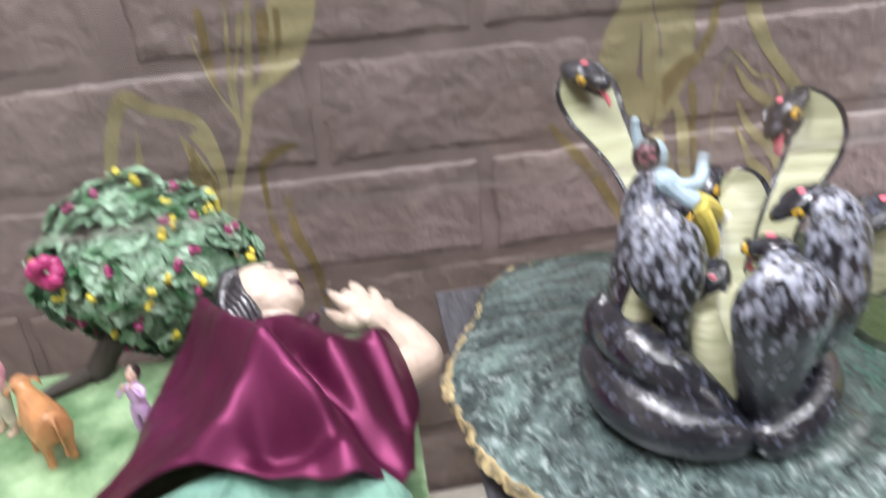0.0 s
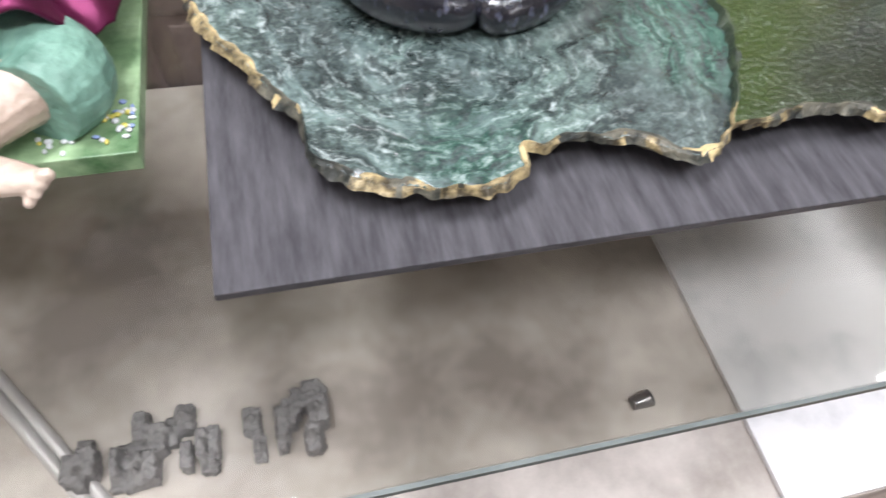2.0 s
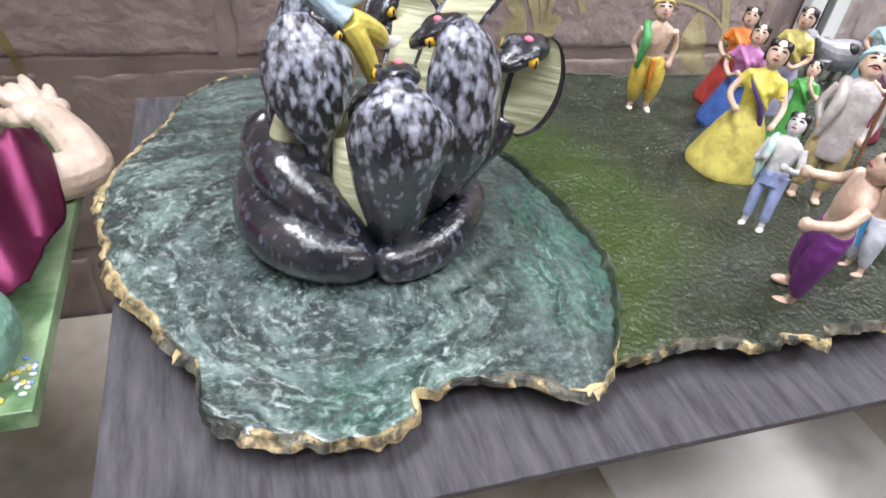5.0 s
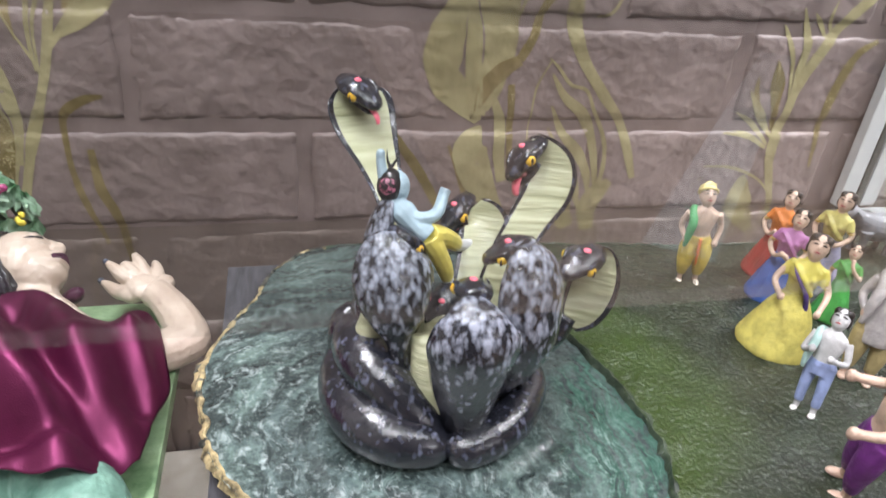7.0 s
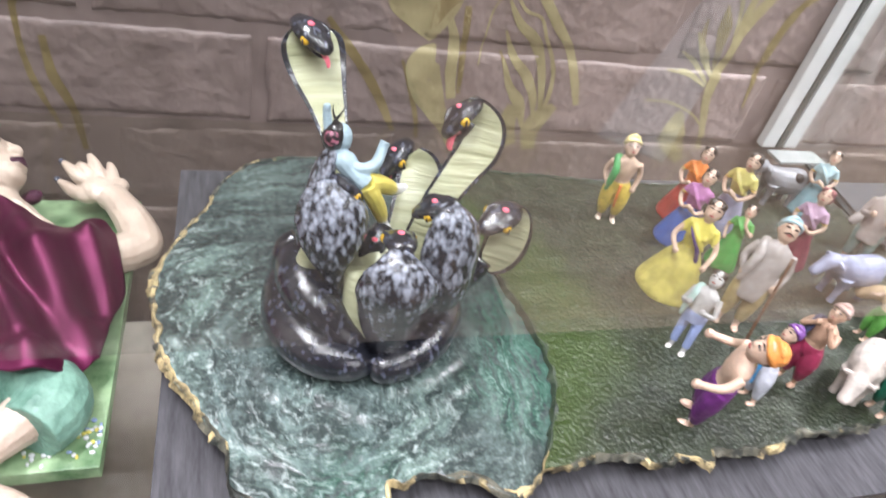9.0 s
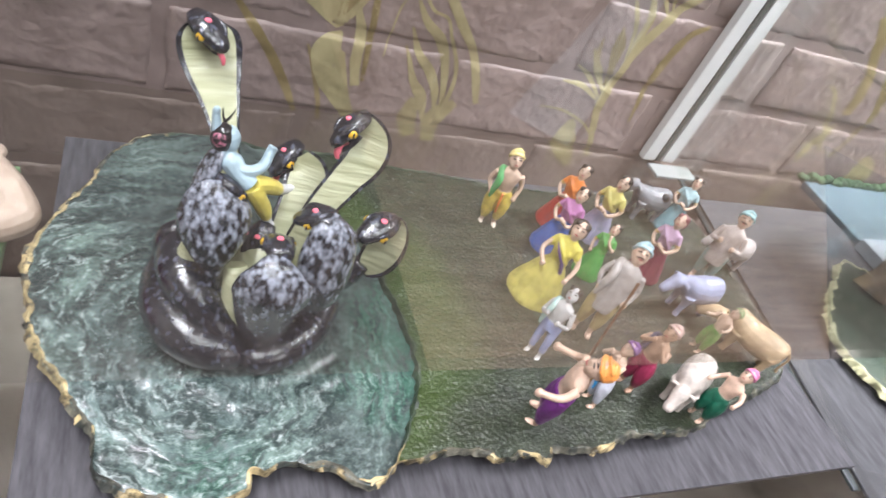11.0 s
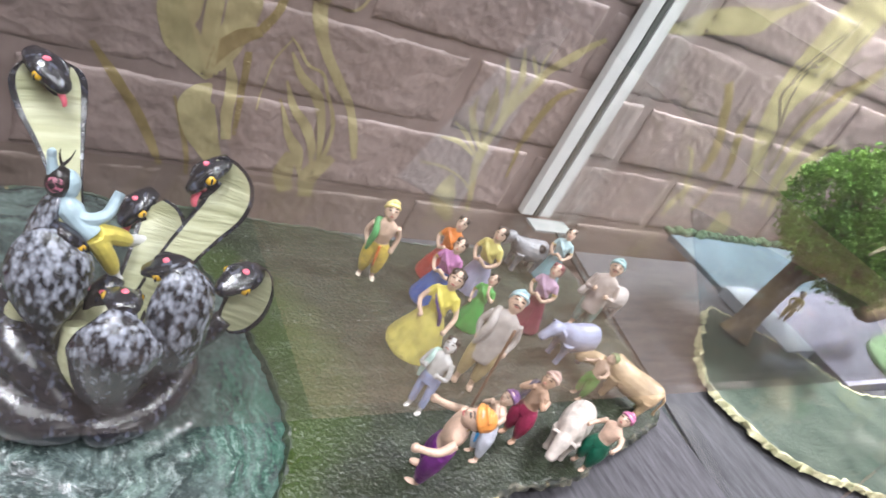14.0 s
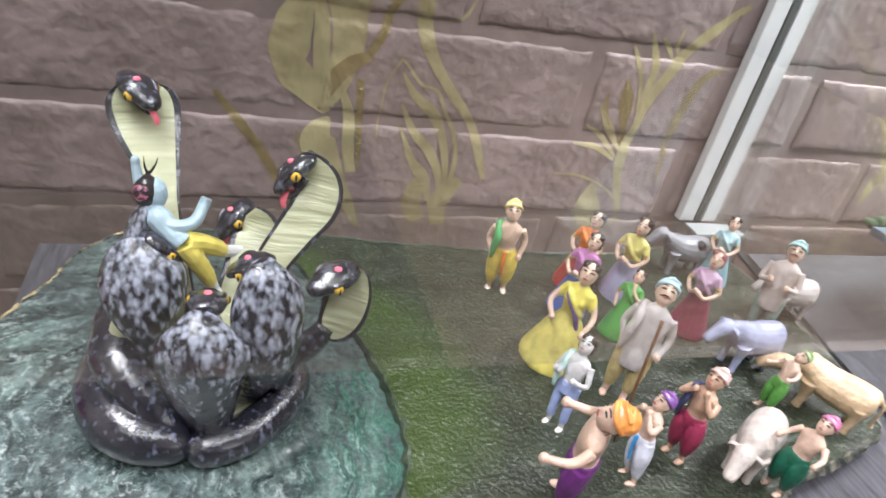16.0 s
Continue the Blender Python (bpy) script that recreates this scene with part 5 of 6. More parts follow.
def man(label, x, y, h, turn, trousers, top=None, skin_col=None, wrap=None, scarf=None, arms=0, hair=(0.02, 0.015, 0.012), lean=(0, 0), z=0.0215, shoes=None, baggy=1.0, sash=None, robe=False):
    bm = bmesh.new()
    if robe:
        loft(bm, [(0, 0.01, 0.3, 0.125, 0.11), (0, 0.01, 0.36, 0.135, 0.118), (0, 0.005, 0.55, 0.128, 0.105), (0, 0, 0.72, 0.13, 0.08), (0, 0, 0.79, 0.07, 0.05)], 2, 16)
    for s in (-1, 1):
        tube(bm, [(s * 0.055, 0, 0.48, 0.07), (s * 0.068, -0.008, 0.36, 0.068 * baggy), (s * 0.072, -0.012, 0.22, 0.055 * baggy), (s * 0.072, 0, 0.1, 0.04)], 1, 12, 4)
        tube(bm, [(s * 0.072, 0, 0.13, 0.03), (s * 0.072, 0, 0.03, 0.026)], 0, 8, 3)
        ball(bm, (s * 0.078, -0.03, 0.022), (0.033, 0.065, 0.024), 3, u=10, v=7)
    loft(bm, [(0, 0, 0.42, 0.1, 0.075), (0, 0, 0.5, 0.102, 0.078), (0, -0.004, 0.56, 0.092, 0.07), (0, -0.008, 0.65, 0.11, 0.075), (0, -0.004, 0.74, 0.128, 0.068), (0, 0, 0.79, 0.07, 0.05), (0, 0, 0.815, 0.038, 0.036)], 2, 16)
    loft(bm, [(0, 0, 0.4, 0.112, 0.088), (0, 0, 0.49, 0.112, 0.088), (0, 0, 0.53, 0.1, 0.078)], 1, 16)
    A = {0: ([(0.13, 0, 0.74), (0.175, 0.01, 0.6), (0.14, -0.05, 0.46)], [(-0.13, 0, 0.74), (-0.175, 0.01, 0.6), (-0.13, -0.07, 0.5)]),
         1: ([(0.13, 0, 0.74), (0.2, -0.08, 0.68), (0.22, -0.22, 0.66)], [(-0.13, 0, 0.74), (-0.19, -0.05, 0.64), (-0.2, -0.19, 0.62)]),
         2: ([(0.13, 0, 0.74), (0.16, -0.1, 0.68), (0.06, -0.11, 0.82)], [(-0.13, 0, 0.74), (-0.16, -0.1, 0.68), (-0.05, -0.11, 0.8)]),
         3: ([(0.13, 0, 0.74), (0.17, -0.05, 0.58), (0.07, -0.14, 0.6)], [(-0.13, 0, 0.74), (-0.17, -0.05, 0.58), (-0.09, -0.15, 0.64)])}[arms]
    for pts in A:
        limb(bm, pts, 2 if top else 0, 0.034)
    if scarf:
        tube(bm, [(0.03, 0.07, 0.7, 0.026), (-0.1, 0.02, 0.78, 0.034), (-0.1, -0.075, 0.68, 0.04), (-0.12, -0.09, 0.55, 0.036), (-0.13, -0.07, 0.42, 0.02)], 4, 9, 4, 0.7)
    if sash:
        tube(bm, [(0, -0.09, 0.52, 0.024), (0.0, -0.105, 0.4, 0.022), (0.01, -0.1, 0.25, 0.016)], 7, 8, 4, 0.6)
    head(bm, 0.9, 5, 6 if wrap else None, bun=False)
    bm = fuse(bm, 0.0085, 2)
    face(bm, 0.9, 5, 8, 9, moustache=robe)
    place(bm, x, y, z, h, turn, lean)
    sk = paint(skin_col) if skin_col else M_SKIN
    P = [sk, paint(trousers), paint(top) if top else sk, paint(shoes) if shoes else sk, paint(scarf or trousers), paint(hair), paint(wrap or hair), paint(sash or trousers), paint((0.4, 0.1, 0.09)), paint((0.45, 0.3, 0.06))]
    return tagged(part("figurine", bm, P), label, "figurine", "painted clay figurines")


def cow(label, x, y, size, turn, col, patch=None, z=0.0215, bow=0.0, horns=False, squat=1.0):
    bm = bmesh.new()
    skin(bm, [[Vector((px, rx * math.cos(a), pz + rz * math.sin(a))) for a in (2 * math.pi * k / 16 for k in range(16))] for px, rx, pz, rz in [tuple(r) for r in rounded([(0.37, 0.06, 0.5, 0.08), (0.33, 0.17, 0.47, 0.19), (0.15, 0.215, 0.44, 0.235), (-0.08, 0.205, 0.44, 0.225), (-0.25, 0.175, 0.49, 0.2), (-0.36, 0.125, 0.55, 0.16), (-0.45, 0.1, 0.63 - bow, 0.12), (-0.52, 0.07, 0.69 - bow, 0.08)], 3)]], 0)
    tube(bm, [(-0.47, 0, 0.71 - bow, 0.09), (-0.56, 0, 0.69 - bow, 0.108), (-0.66, 0, 0.61 - bow, 0.085), (-0.75, 0, 0.52 - bow, 0.07), (-0.775, 0, 0.49 - bow, 0.04)], 0, 12, 4)
    for s in (-1, 1):
        if horns:
            tube(bm, [(-0.5, s * 0.06, 0.76 - bow, 0.024), (-0.48, s * 0.11, 0.83 - bow, 0.018), (-0.5, s * 0.1, 0.88 - bow, 0.005)], 2, 7, 4)
        tube(bm, [(-0.51, s * 0.08, 0.74 - bow, 0.024), (-0.48, s * 0.16, 0.7 - bow, 0.042), (-0.46, s * 0.18, 0.62 - bow, 0.012)], 0, 8, 4, 0.5)
        for px in (0.24, -0.24):
            tube(bm, [(px, s * 0.11, 0.42, 0.11), (px + 0.01, s * 0.115, 0.26, 0.062), (px, s * 0.115, 0.1, 0.046), (px - 0.01, s * 0.115, 0.0, 0.052)], 0, 9, 4)
    tube(bm, [(0.36, 0, 0.6, 0.024), (0.42, 0.01, 0.48, 0.02), (0.41, 0.02, 0.25, 0.017), (0.42, 0.02, 0.16, 0.028)], 0, 7, 4)
    if patch:
        for px, py, pz, r in ((0.16, -0.11, 0.565, 0.11), (-0.16, 0.1, 0.57, 0.11), (0.28, 0.08, 0.55, 0.1)):
            ball(bm, (px, py, pz), (r, 0.1, 0.1), 1)
    bm = fuse(bm, 0.012, 3)
    for s in (-1, 1):
        ball(bm, (-0.61, s * 0.085, 0.68 - bow), (0.026, 0.012, 0.018), 2, u=8, v=6)
    bm.transform(Matrix.Diagonal((1, 1, squat, 1)))
    place(bm, x, y, z, size, turn)
    P = [paint(col), paint(patch or col), paint((0.12, 0.09, 0.06))]
    return tagged(part("cow_figurine", bm, P), label, "cow figurine", "painted clay cows")


man("standing boy figurine with yellow turban, green scarf and yellow trousers", 0.342, -0.027, 0.095, 20, (0.72, 0.55, 0.1), wrap=(0.75, 0.62, 0.25), scarf=(0.08, 0.36, 0.12), shoes=(0.75, 0.66, 0.55), baggy=1.25, sash=(0.75, 0.2, 0.03), lean=(3, -3))
woman("woman figurine in red skirt and orange blouse", 0.427, -0.02, 0.085, 35, (0.42, 0.05, 0.04), (0.68, 0.2, 0.03), lean=(4, 1))
woman("woman figurine in blue skirt and pink blouse", 0.403, -0.06, 0.086, 35, (0.05, 0.12, 0.4), (0.42, 0.16, 0.36), lean=(4, 2))
woman("plump woman figurine in yellow dress with purple border", 0.359, -0.127, 0.1, 30, (0.62, 0.55, 0.14), (0.66, 0.58, 0.1), sash=(0.1, 0.06, 0.24), arms=1, border=(0.5, 0.42, 0.1), wide=1.25, lean=(4, 2))
woman("woman figurine in yellow blouse and lavender skirt", 0.473, -0.037, 0.092, 45, (0.36, 0.36, 0.5), (0.58, 0.52, 0.16), lean=(6, -5))
woman("woman figurine in green dress with folded arms", 0.436, -0.098, 0.068, 40, (0.06, 0.3, 0.06), (0.08, 0.36, 0.07), arms=2, lean=(-2, 5))
man("slim boy figurine with white chest and blue trousers", 0.33, -0.2015, 0.079, 60, (0.34, 0.42, 0.68), top=None, skin_col=(0.58, 0.58, 0.57), scarf=(0.45, 0.65, 0.6), arms=3, shoes=(0.72, 0.7, 0.66), baggy=0.8, lean=(-6, 6))
man("old man figurine in grey shawl and blue turban", 0.395, -0.175, 0.108, 40, (0.42, 0.34, 0.16), top=(0.45, 0.42, 0.4), wrap=(0.4, 0.6, 0.66), scarf=(0.48, 0.45, 0.43), arms=0, baggy=1.1, robe=True, lean=(-5, 10))
woman("woman figurine in pink blouse and maroon skirt", 0.516, -0.096, 0.086, 45, (0.2, 0.03, 0.06), (0.45, 0.3, 0.42), hair=(0.2, 0.06, 0.07))
woman("woman figurine in pale blue blouse", 0.6, -0.015, 0.078, 35, (0.2, 0.36, 0.4), (0.36, 0.52, 0.55))
man("man figurine in pale shirt and blue turban", 0.597, -0.1, 0.1, 50, (0.25, 0.36, 0.32), top=(0.55, 0.48, 0.44), wrap=(0.33, 0.55, 0.56), arms=3, robe=True)
man("kneeling boy figurine with green turban and green shorts", 0.528, -0.2, 0.064, 95, (0.1, 0.3, 0.06), wrap=(0.24, 0.36, 0.16), arms=1, baggy=1.2, lean=(0, 9))
man("boy figurine with orange turban and purple trousers", 0.308, -0.265, 0.113, 125, (0.16, 0.03, 0.2), wrap=(0.82, 0.33, 0.08), arms=1, baggy=1.1, lean=(11, -5))
man("boy figurine with purple turban and blue-white trousers", 0.367, -0.255, 0.075, 95, (0.6, 0.63, 0.7), wrap=(0.2, 0.08, 0.3), arms=2, baggy=1.2, sash=(0.05, 0.3, 0.62), lean=(-6, 2))
man("boy figurine with flowered headband and maroon wrap", 0.414, -0.24, 0.083, 75, (0.3, 0.03, 0.08), wrap=(0.7, 0.5, 0.45), scarf=(0.05, 0.06, 0.14), arms=2, skin_col=(0.5, 0.32, 0.22), baggy=1.3)
man("crouching boy figurine with pink flower and green wrap", 0.478, -0.276, 0.075, 80, (0.01, 0.12, 0.07), wrap=(0.6, 0.2, 0.36), arms=1, baggy=1.4, lean=(3, 4))
cow("small white calf figurine on the meadow", 0.469, -0.253, 0.07, -31, (0.52, 0.47, 0.42), bow=0.16, squat=0.92)
cow("lilac-grey calf figurine on the meadow", 0.545, -0.147, 0.07, 0, (0.34, 0.37, 0.52), bow=0.06)
cow("tan cow figurine behind the kneeling boy", 0.584, -0.211, 0.082, 57, (0.6, 0.44, 0.27), bow=0.3, squat=0.8)
cow("black and white cow figurine", 0.57, 0.004, 0.065, 5, (0.22, 0.225, 0.24), patch=(0.02, 0.017, 0.017))
cow("pale grey cow figurine", 0.652, -0.075, 0.064, 5, (0.45, 0.41, 0.39), bow=0.05)

bm = bmesh.new()
tube(bm, [(0.372, -0.222, 0.02, 0.0012), (0.376, -0.215, 0.07, 0.0012), (0.381, -0.207, 0.125, 0.0013)], 0, 8)
tagged(part("walking_staff", bm, mat("brown_wood", (0.09, 0.04, 0.02), 0.5, col2=(0.14, 0.07, 0.03))), "thin brown wooden staff beside the old man", "staff")

# ---- dancer on the snake ----
bm = bmesh.new()
S0, Y0, K0, P0 = 0, 1, 2, 3
tube(bm, [(0.066, -0.139, 0.139, 0.007), (0.058, -0.136, 0.146, 0.0066), (0.052, -0.131, 0.152, 0.0078), (0.049, -0.127, 0.157, 0.004)], S0, 12, 4)
ball(bm, (0.049, -0.123, 0.164), (0.0085, 0.0085, 0.0105), S0)
ball(bm, (0.0455, -0.1235, 0.165), (0.0085, 0.0092, 0.011), K0)
ball(bm, (0.0437, -0.1285, 0.167), (0.006, 0.0048, 0.006), P0)
tube(bm, [(0.05, -0.132, 0.152, 0.005), (0.062, -0.137, 0.149, 0.0045), (0.073, -0.132, 0.150, 0.004), (0.078, -0.125, 0.158, 0.0035), (0.08, -0.123, 0.162, 0.0036)], S0, 10)
tube(bm, [(0.049, -0.128, 0.156, 0.0042), (0.043, -0.126, 0.163, 0.004), (0.041, -0.122, 0.172, 0.0034), (0.0395, -0.12, 0.181, 0.0028)], S0, 10)
ball(bm, (0.0395, -0.12, 0.183), (0.003, 0.0025, 0.0045), S0, u=8, v=6)
tube(bm, [(0.067, -0.139, 0.139, 0.0075), (0.077, -0.132, 0.134, 0.0066), (0.086, -0.126, 0.127, 0.0058), (0.09, -0.122, 0.122, 0.0045)], Y0, 11)
tube(bm, [(0.067, -0.139, 0.138, 0.0072), (0.074, -0.139, 0.126, 0.0062), (0.08, -0.136, 0.113, 0.0055), (0.083, -0.133, 0.104, 0.004)], Y0, 11)
tube(bm, [(0.089, -0.122, 0.122, 0.0045), (0.096, -0.116, 0.118, 0.0042), (0.103, -0.113, 0.118, 0.003)], 4, 9)
tube(bm, [(0.083, -0.133, 0.104, 0.0042), (0.085, -0.132, 0.098, 0.004), (0.089, -0.135, 0.096, 0.0032)], 4, 9)
for k in (-1, 1):
    tube(bm, [(0.046, -0.118, 0.174, 0.0012), (0.047 + k * 0.003, -0.117, 0.18, 0.0008), (0.048 + k * 0.004, -0.117, 0.186, 0.0003)], K0, 6)
bm = fuse(bm, 0.00045, 4, 0.0002)
tagged(part("dancer_figurine", bm, [paint((0.4, 0.53, 0.6)), paint((0.76, 0.64, 0.14)), M_BLACK, mat("flowered_hair", (0.012, 0.01, 0.012), 0.4, col2=(0.5, 0.16, 0.24), scale=420, lo=0.47, hi=0.55), paint((0.74, 0.74, 0.74))]), "pale blue dancer figurine in yellow trousers on the snake", "figurine")

# ---- lying giantess on a green board ----
GZ = -0.008
M_GREEN = mat("painted_grass", (0.03, 0.1, 0.03), 0.4, col2=(0.33, 0.47, 0.27), scale=40, bump=0.6, bscale=150, lo=0.3, hi=0.68)
bm = bmesh.new()
box(bm, -0.52, -0.1, -0.2425, 0.032, SHELF_Z, GZ, 0, 0.001)
tagged(part("green_board", bm, M_GREEN), "green painted grass board on the glass shelf", "board")

bm = bmesh.new()
PALE, HAIR, MINT, LIP = 0, 1, 2, 3
# head, neck and torso
FACE, CROWN = Vector((0.8, 0.35, 0.48)).normalized(), Vector((-0.62, 0.77, 0.15))
CROWN = (CROWN - FACE * CROWN.dot(FACE)).normalized()
SIDE = FACE.cross(CROWN)
HC = Vector((-0.2, -0.012, 0.058))


def lump(f, c, s, rf, rc, rs, m, u=14, v=9):
    """An ellipsoid in the head's own axes: face, crown, side."""
    k = len(bm.verts)
    ball(bm, (0, 0, 0), (rf, rc, rs), m, None, u, v)
    bm.verts.ensure_lookup_table()
    for vert in bm.verts[k:]:
        p = vert.co.copy()
        vert.co = HC + FACE * (f + p.x) + CROWN * (c + p.y) + SIDE * (s + p.z)


def strand(pts, m, seg=8):
    """A tube through (face, crown, side, radius) points of the head."""
    tube(bm, [(*(HC + FACE * f + CROWN * c + SIDE * s), r) for f, c, s, r in pts], m, seg, 4)


lump(-0.002, 0.003, 0, 0.0245, 0.028, 0.0225, PALE, 20, 14)
lump(0.003, -0.012, 0, 0.0205, 0.0195, 0.0195, PALE)
lump(0.0125, -0.0235, 0, 0.0085, 0.0065, 0.0105, PALE)
lump(0.016, -0.004, 0, 0.007, 0.011, 0.014, PALE)
strand([(0.02, 0.008, 0, 0.0025), (0.0235, 0.0, 0, 0.0033), (0.025, -0.005, 0, 0.0042), (0.0215, -0.009, 0, 0.003)], PALE)
for sd in (-1, 1):
    lump(0.0225, -0.006, sd * 0.004, 0.003, 0.003, 0.0035, PALE)
    lump(0.0165, 0.0065, sd * 0.0105, 0.0045, 0.0045, 0.0065, PALE)
    strand([(0.0185, 0.0055, sd * 0.0045, 0.0006), (0.0207, 0.0045, sd * 0.0095, 0.0013), (0.0168, 0.0045, sd * 0.0155, 0.0013), (0.0125, 0.0052, sd * 0.019, 0.0004)], HAIR, 6)
    strand([(0.0205, 0.0125, sd * 0.004, 0.0004), (0.0195, 0.0135, sd * 0.010, 0.0008), (0.0145, 0.0135, sd * 0.0165, 0.0003)], HAIR, 6)
lump(0.0205, -0.0135, 0, 0.005, 0.003, 0.0095, PALE)
lump(0.0195, -0.0185, 0, 0.005, 0.0025, 0.0085, PALE)
strand([(0.0145, -0.0165, -0.013, 0.0005), (0.0215, -0.0145, -0.007, 0.0014), (0.0248, -0.0142, 0, 0.0018), (0.0215, -0.0145, 0.007, 0.0014), (0.0135, -0.0168, 0.0145, 0.0005)], LIP)
strand([(0.0145, -0.0168, -0.012, 0.0005), (0.0215, -0.0182, -0.006, 0.0013), (0.024, -0.0184, 0, 0.0016), (0.0215, -0.0182, 0.006, 0.0013), (0.0135, -0.017, 0.0135, 0.0005)], LIP)
# hair combed back
lump(-0.0145, 0.006, 0, 0.0205, 0.0285, 0.0255, HAIR, 18, 12)
lump(-0.0185, -0.008, 0, 0.018, 0.024, 0.0255, HAIR)
for k in range(15):
    a = -1.5 + 3.0 * k / 14
    w = 0.02 * math.cos(a)
    strand([(0.008 * math.cos(a) - 0.004, 0.006 + 0.0255 * math.cos(a), 0.0225 * math.sin(a), 0.0022), (-0.012, 0.009 + 0.0265 * math.cos(a), 0.0262 * math.sin(a), 0.003), (-0.0225, -0.004 + 0.0205 * math.cos(a) + 0.002 * math.sin(k * 5), 0.0262 * math.sin(a), 0.003), (-0.03, -0.018 + w * 0.4, 0.0235 * math.sin(a), 0.0022)], HAIR)
for k in range(5):
    strand([(-0.007 - 0.004 * k, 0.012 - 0.002 * k, 0.0255, 0.0016), (-0.009 - 0.004 * k, -0.004, 0.0268 - 0.0005 * k, 0.0022), (-0.008 - 0.004 * k, -0.018, 0.0235, 0.0022), (-0.012 - 0.004 * k, -0.03, 0.017, 0.001)], HAIR)
tube(bm, [(-0.198, -0.022, 0.05, 0.0165), (-0.188, -0.042, 0.041, 0.0165), (-0.176, -0.06, 0.034, 0.021), (-0.168, -0.08, 0.026, 0.021)], PALE, 14)
for k in range(6):
    tube(bm, [(-0.182 + 0.006 * k, -0.044 - 0.0035 * k, 0.0545 - 0.0025 * k, 0.001), (-0.175 + 0.006 * k, -0.049 - 0.0035 * k, 0.0535 - 0.003 * k, 0.0028), (-0.166 + 0.005 * k, -0.0545 - 0.004 * k, 0.0505 - 0.003 * k, 0.0022), (-0.161 + 0.004 * k, -0.056 - 0.004 * k, 0.043 - 0.002 * k, 0.001)], PALE, 7, 4)
tube(bm, [(-0.176, -0.064, 0.03, 0.021), (-0.158, -0.072, 0.025, 0.02), (-0.14, -0.076, 0.02, 0.017)], PALE, 12)
tube(bm, [(-0.165, -0.065, 0.01, 0.022), (-0.172, -0.1, 0.01, 0.026), (-0.185, -0.135, 0.006, 0.022), (-0.195, -0.165, 0.006, 0.015)], PALE, 16)
tube(bm, [(-0.176, -0.026, 0.036, 0.004), (-0.167, -0.03, 0.042, 0.006), (-0.162, -0.031, 0.047, 0.003)], LIP, 10)
# arm stretched out, palm up
tube(bm, [(-0.14, -0.075, 0.018, 0.017), (-0.115, -0.063, 0.009, 0.0165), (-0.093, -0.051, 0.0075, 0.0155), (-0.0905, -0.044, 0.009, 0.0155), (-0.1, -0.024, 0.014, 0.0145), (-0.112, -0.006, 0.019, 0.0125), (-0.12, 0.002, 0.0205, 0.012)], PALE, 14)
ball(bm, (-0.127, 0.009, 0.022), (0.0165, 0.0145, 0.0085), PALE, (0, 10, -40))
ball(bm, (-0.1385, 0.005, 0.0185), (0.0105, 0.0075, 0.007), PALE, (0, 10, -20))
ball(bm, (-0.114, 0.011, 0.0225), (0.008, 0.01, 0.0075), PALE, (0, 10, -40))
for pts in (
    ((-0.134, 0.013, 0.024, 0.0062), (-0.1445, 0.0175, 0.028, 0.0058), (-0.151, 0.0235, 0.0315, 0.0048), (-0.1575, 0.0295, 0.0345, 0.0026)),
    ((-0.131, 0.016, 0.0245, 0.006), (-0.1395, 0.0225, 0.03, 0.006), (-0.1435, 0.0285, 0.0305, 0.0052), (-0.1455, 0.033, 0.03, 0.0034)),
    ((-0.126, 0.018, 0.0245, 0.006), (-0.131, 0.0265, 0.0295, 0.0056), (-0.1355, 0.0355, 0.032, 0.0046), (-0.1395, 0.0445, 0.0325, 0.0025)),
    ((-0.1185, 0.0165, 0.024, 0.0056), (-0.1195, 0.025, 0.026, 0.0052), (-0.1215, 0.033, 0.027, 0.0042), (-0.1235, 0.04, 0.027, 0.0024)),
    ((-0.1355, 0.006, 0.0195, 0.0068), (-0.1465, 0.009, 0.0175, 0.006), (-0.154, 0.0145, 0.02, 0.0048), (-0.161, 0.0195, 0.0225, 0.0024)),
):
    tube(bm, list(pts), PALE, 9, 4)
for p in ((-0.1583, 0.0303, 0.035), (-0.1618, 0.0202, 0.0233)):
    ball(bm, p, (0.0032, 0.0032, 0.0022), 4, (0, 30, -45), 8, 6)
# legs in mint trousers, bare feet
tube(bm, [(-0.165, -0.165, 0.008, 0.022), (-0.142, -0.188, 0.01, 0.0235), (-0.13, -0.207, 0.01, 0.0245), (-0.139, -0.226, 0.011, 0.0215)], MINT, 16)
tube(bm, [(-0.142, -0.216, 0.013, 0.0165), (-0.156, -0.234, 0.013, 0.0125), (-0.169, -0.249, 0.013, 0.0105), (-0.177, -0.256, 0.014, 0.0105)], PALE, 14)
tube(bm, [(-0.183, -0.256, 0.014, 0.0095), (-0.166, -0.265, 0.0155, 0.0108), (-0.148, -0.273, 0.0175, 0.0098), (-0.134, -0.279, 0.02, 0.0072), (-0.126, -0.282, 0.022, 0.004)], PALE, 14, 5, 0.75)
for k in range(4):
    ball(bm, (-0.125 - 0.003 * k, -0.2822 - 0.0015 * k, 0.0245 - 0.0032 * k), (0.004 - 0.0004 * k, 0.0032, 0.0034 - 0.0003 * k), PALE, u=8, v=6)
tube(bm, [(-0.17, -0.165, 0.006, 0.02), (-0.205, -0.19, 0.01, 0.03), (-0.235, -0.207, 0.011, 0.029), (-0.258, -0.221, 0.012, 0.024)], MINT, 16)
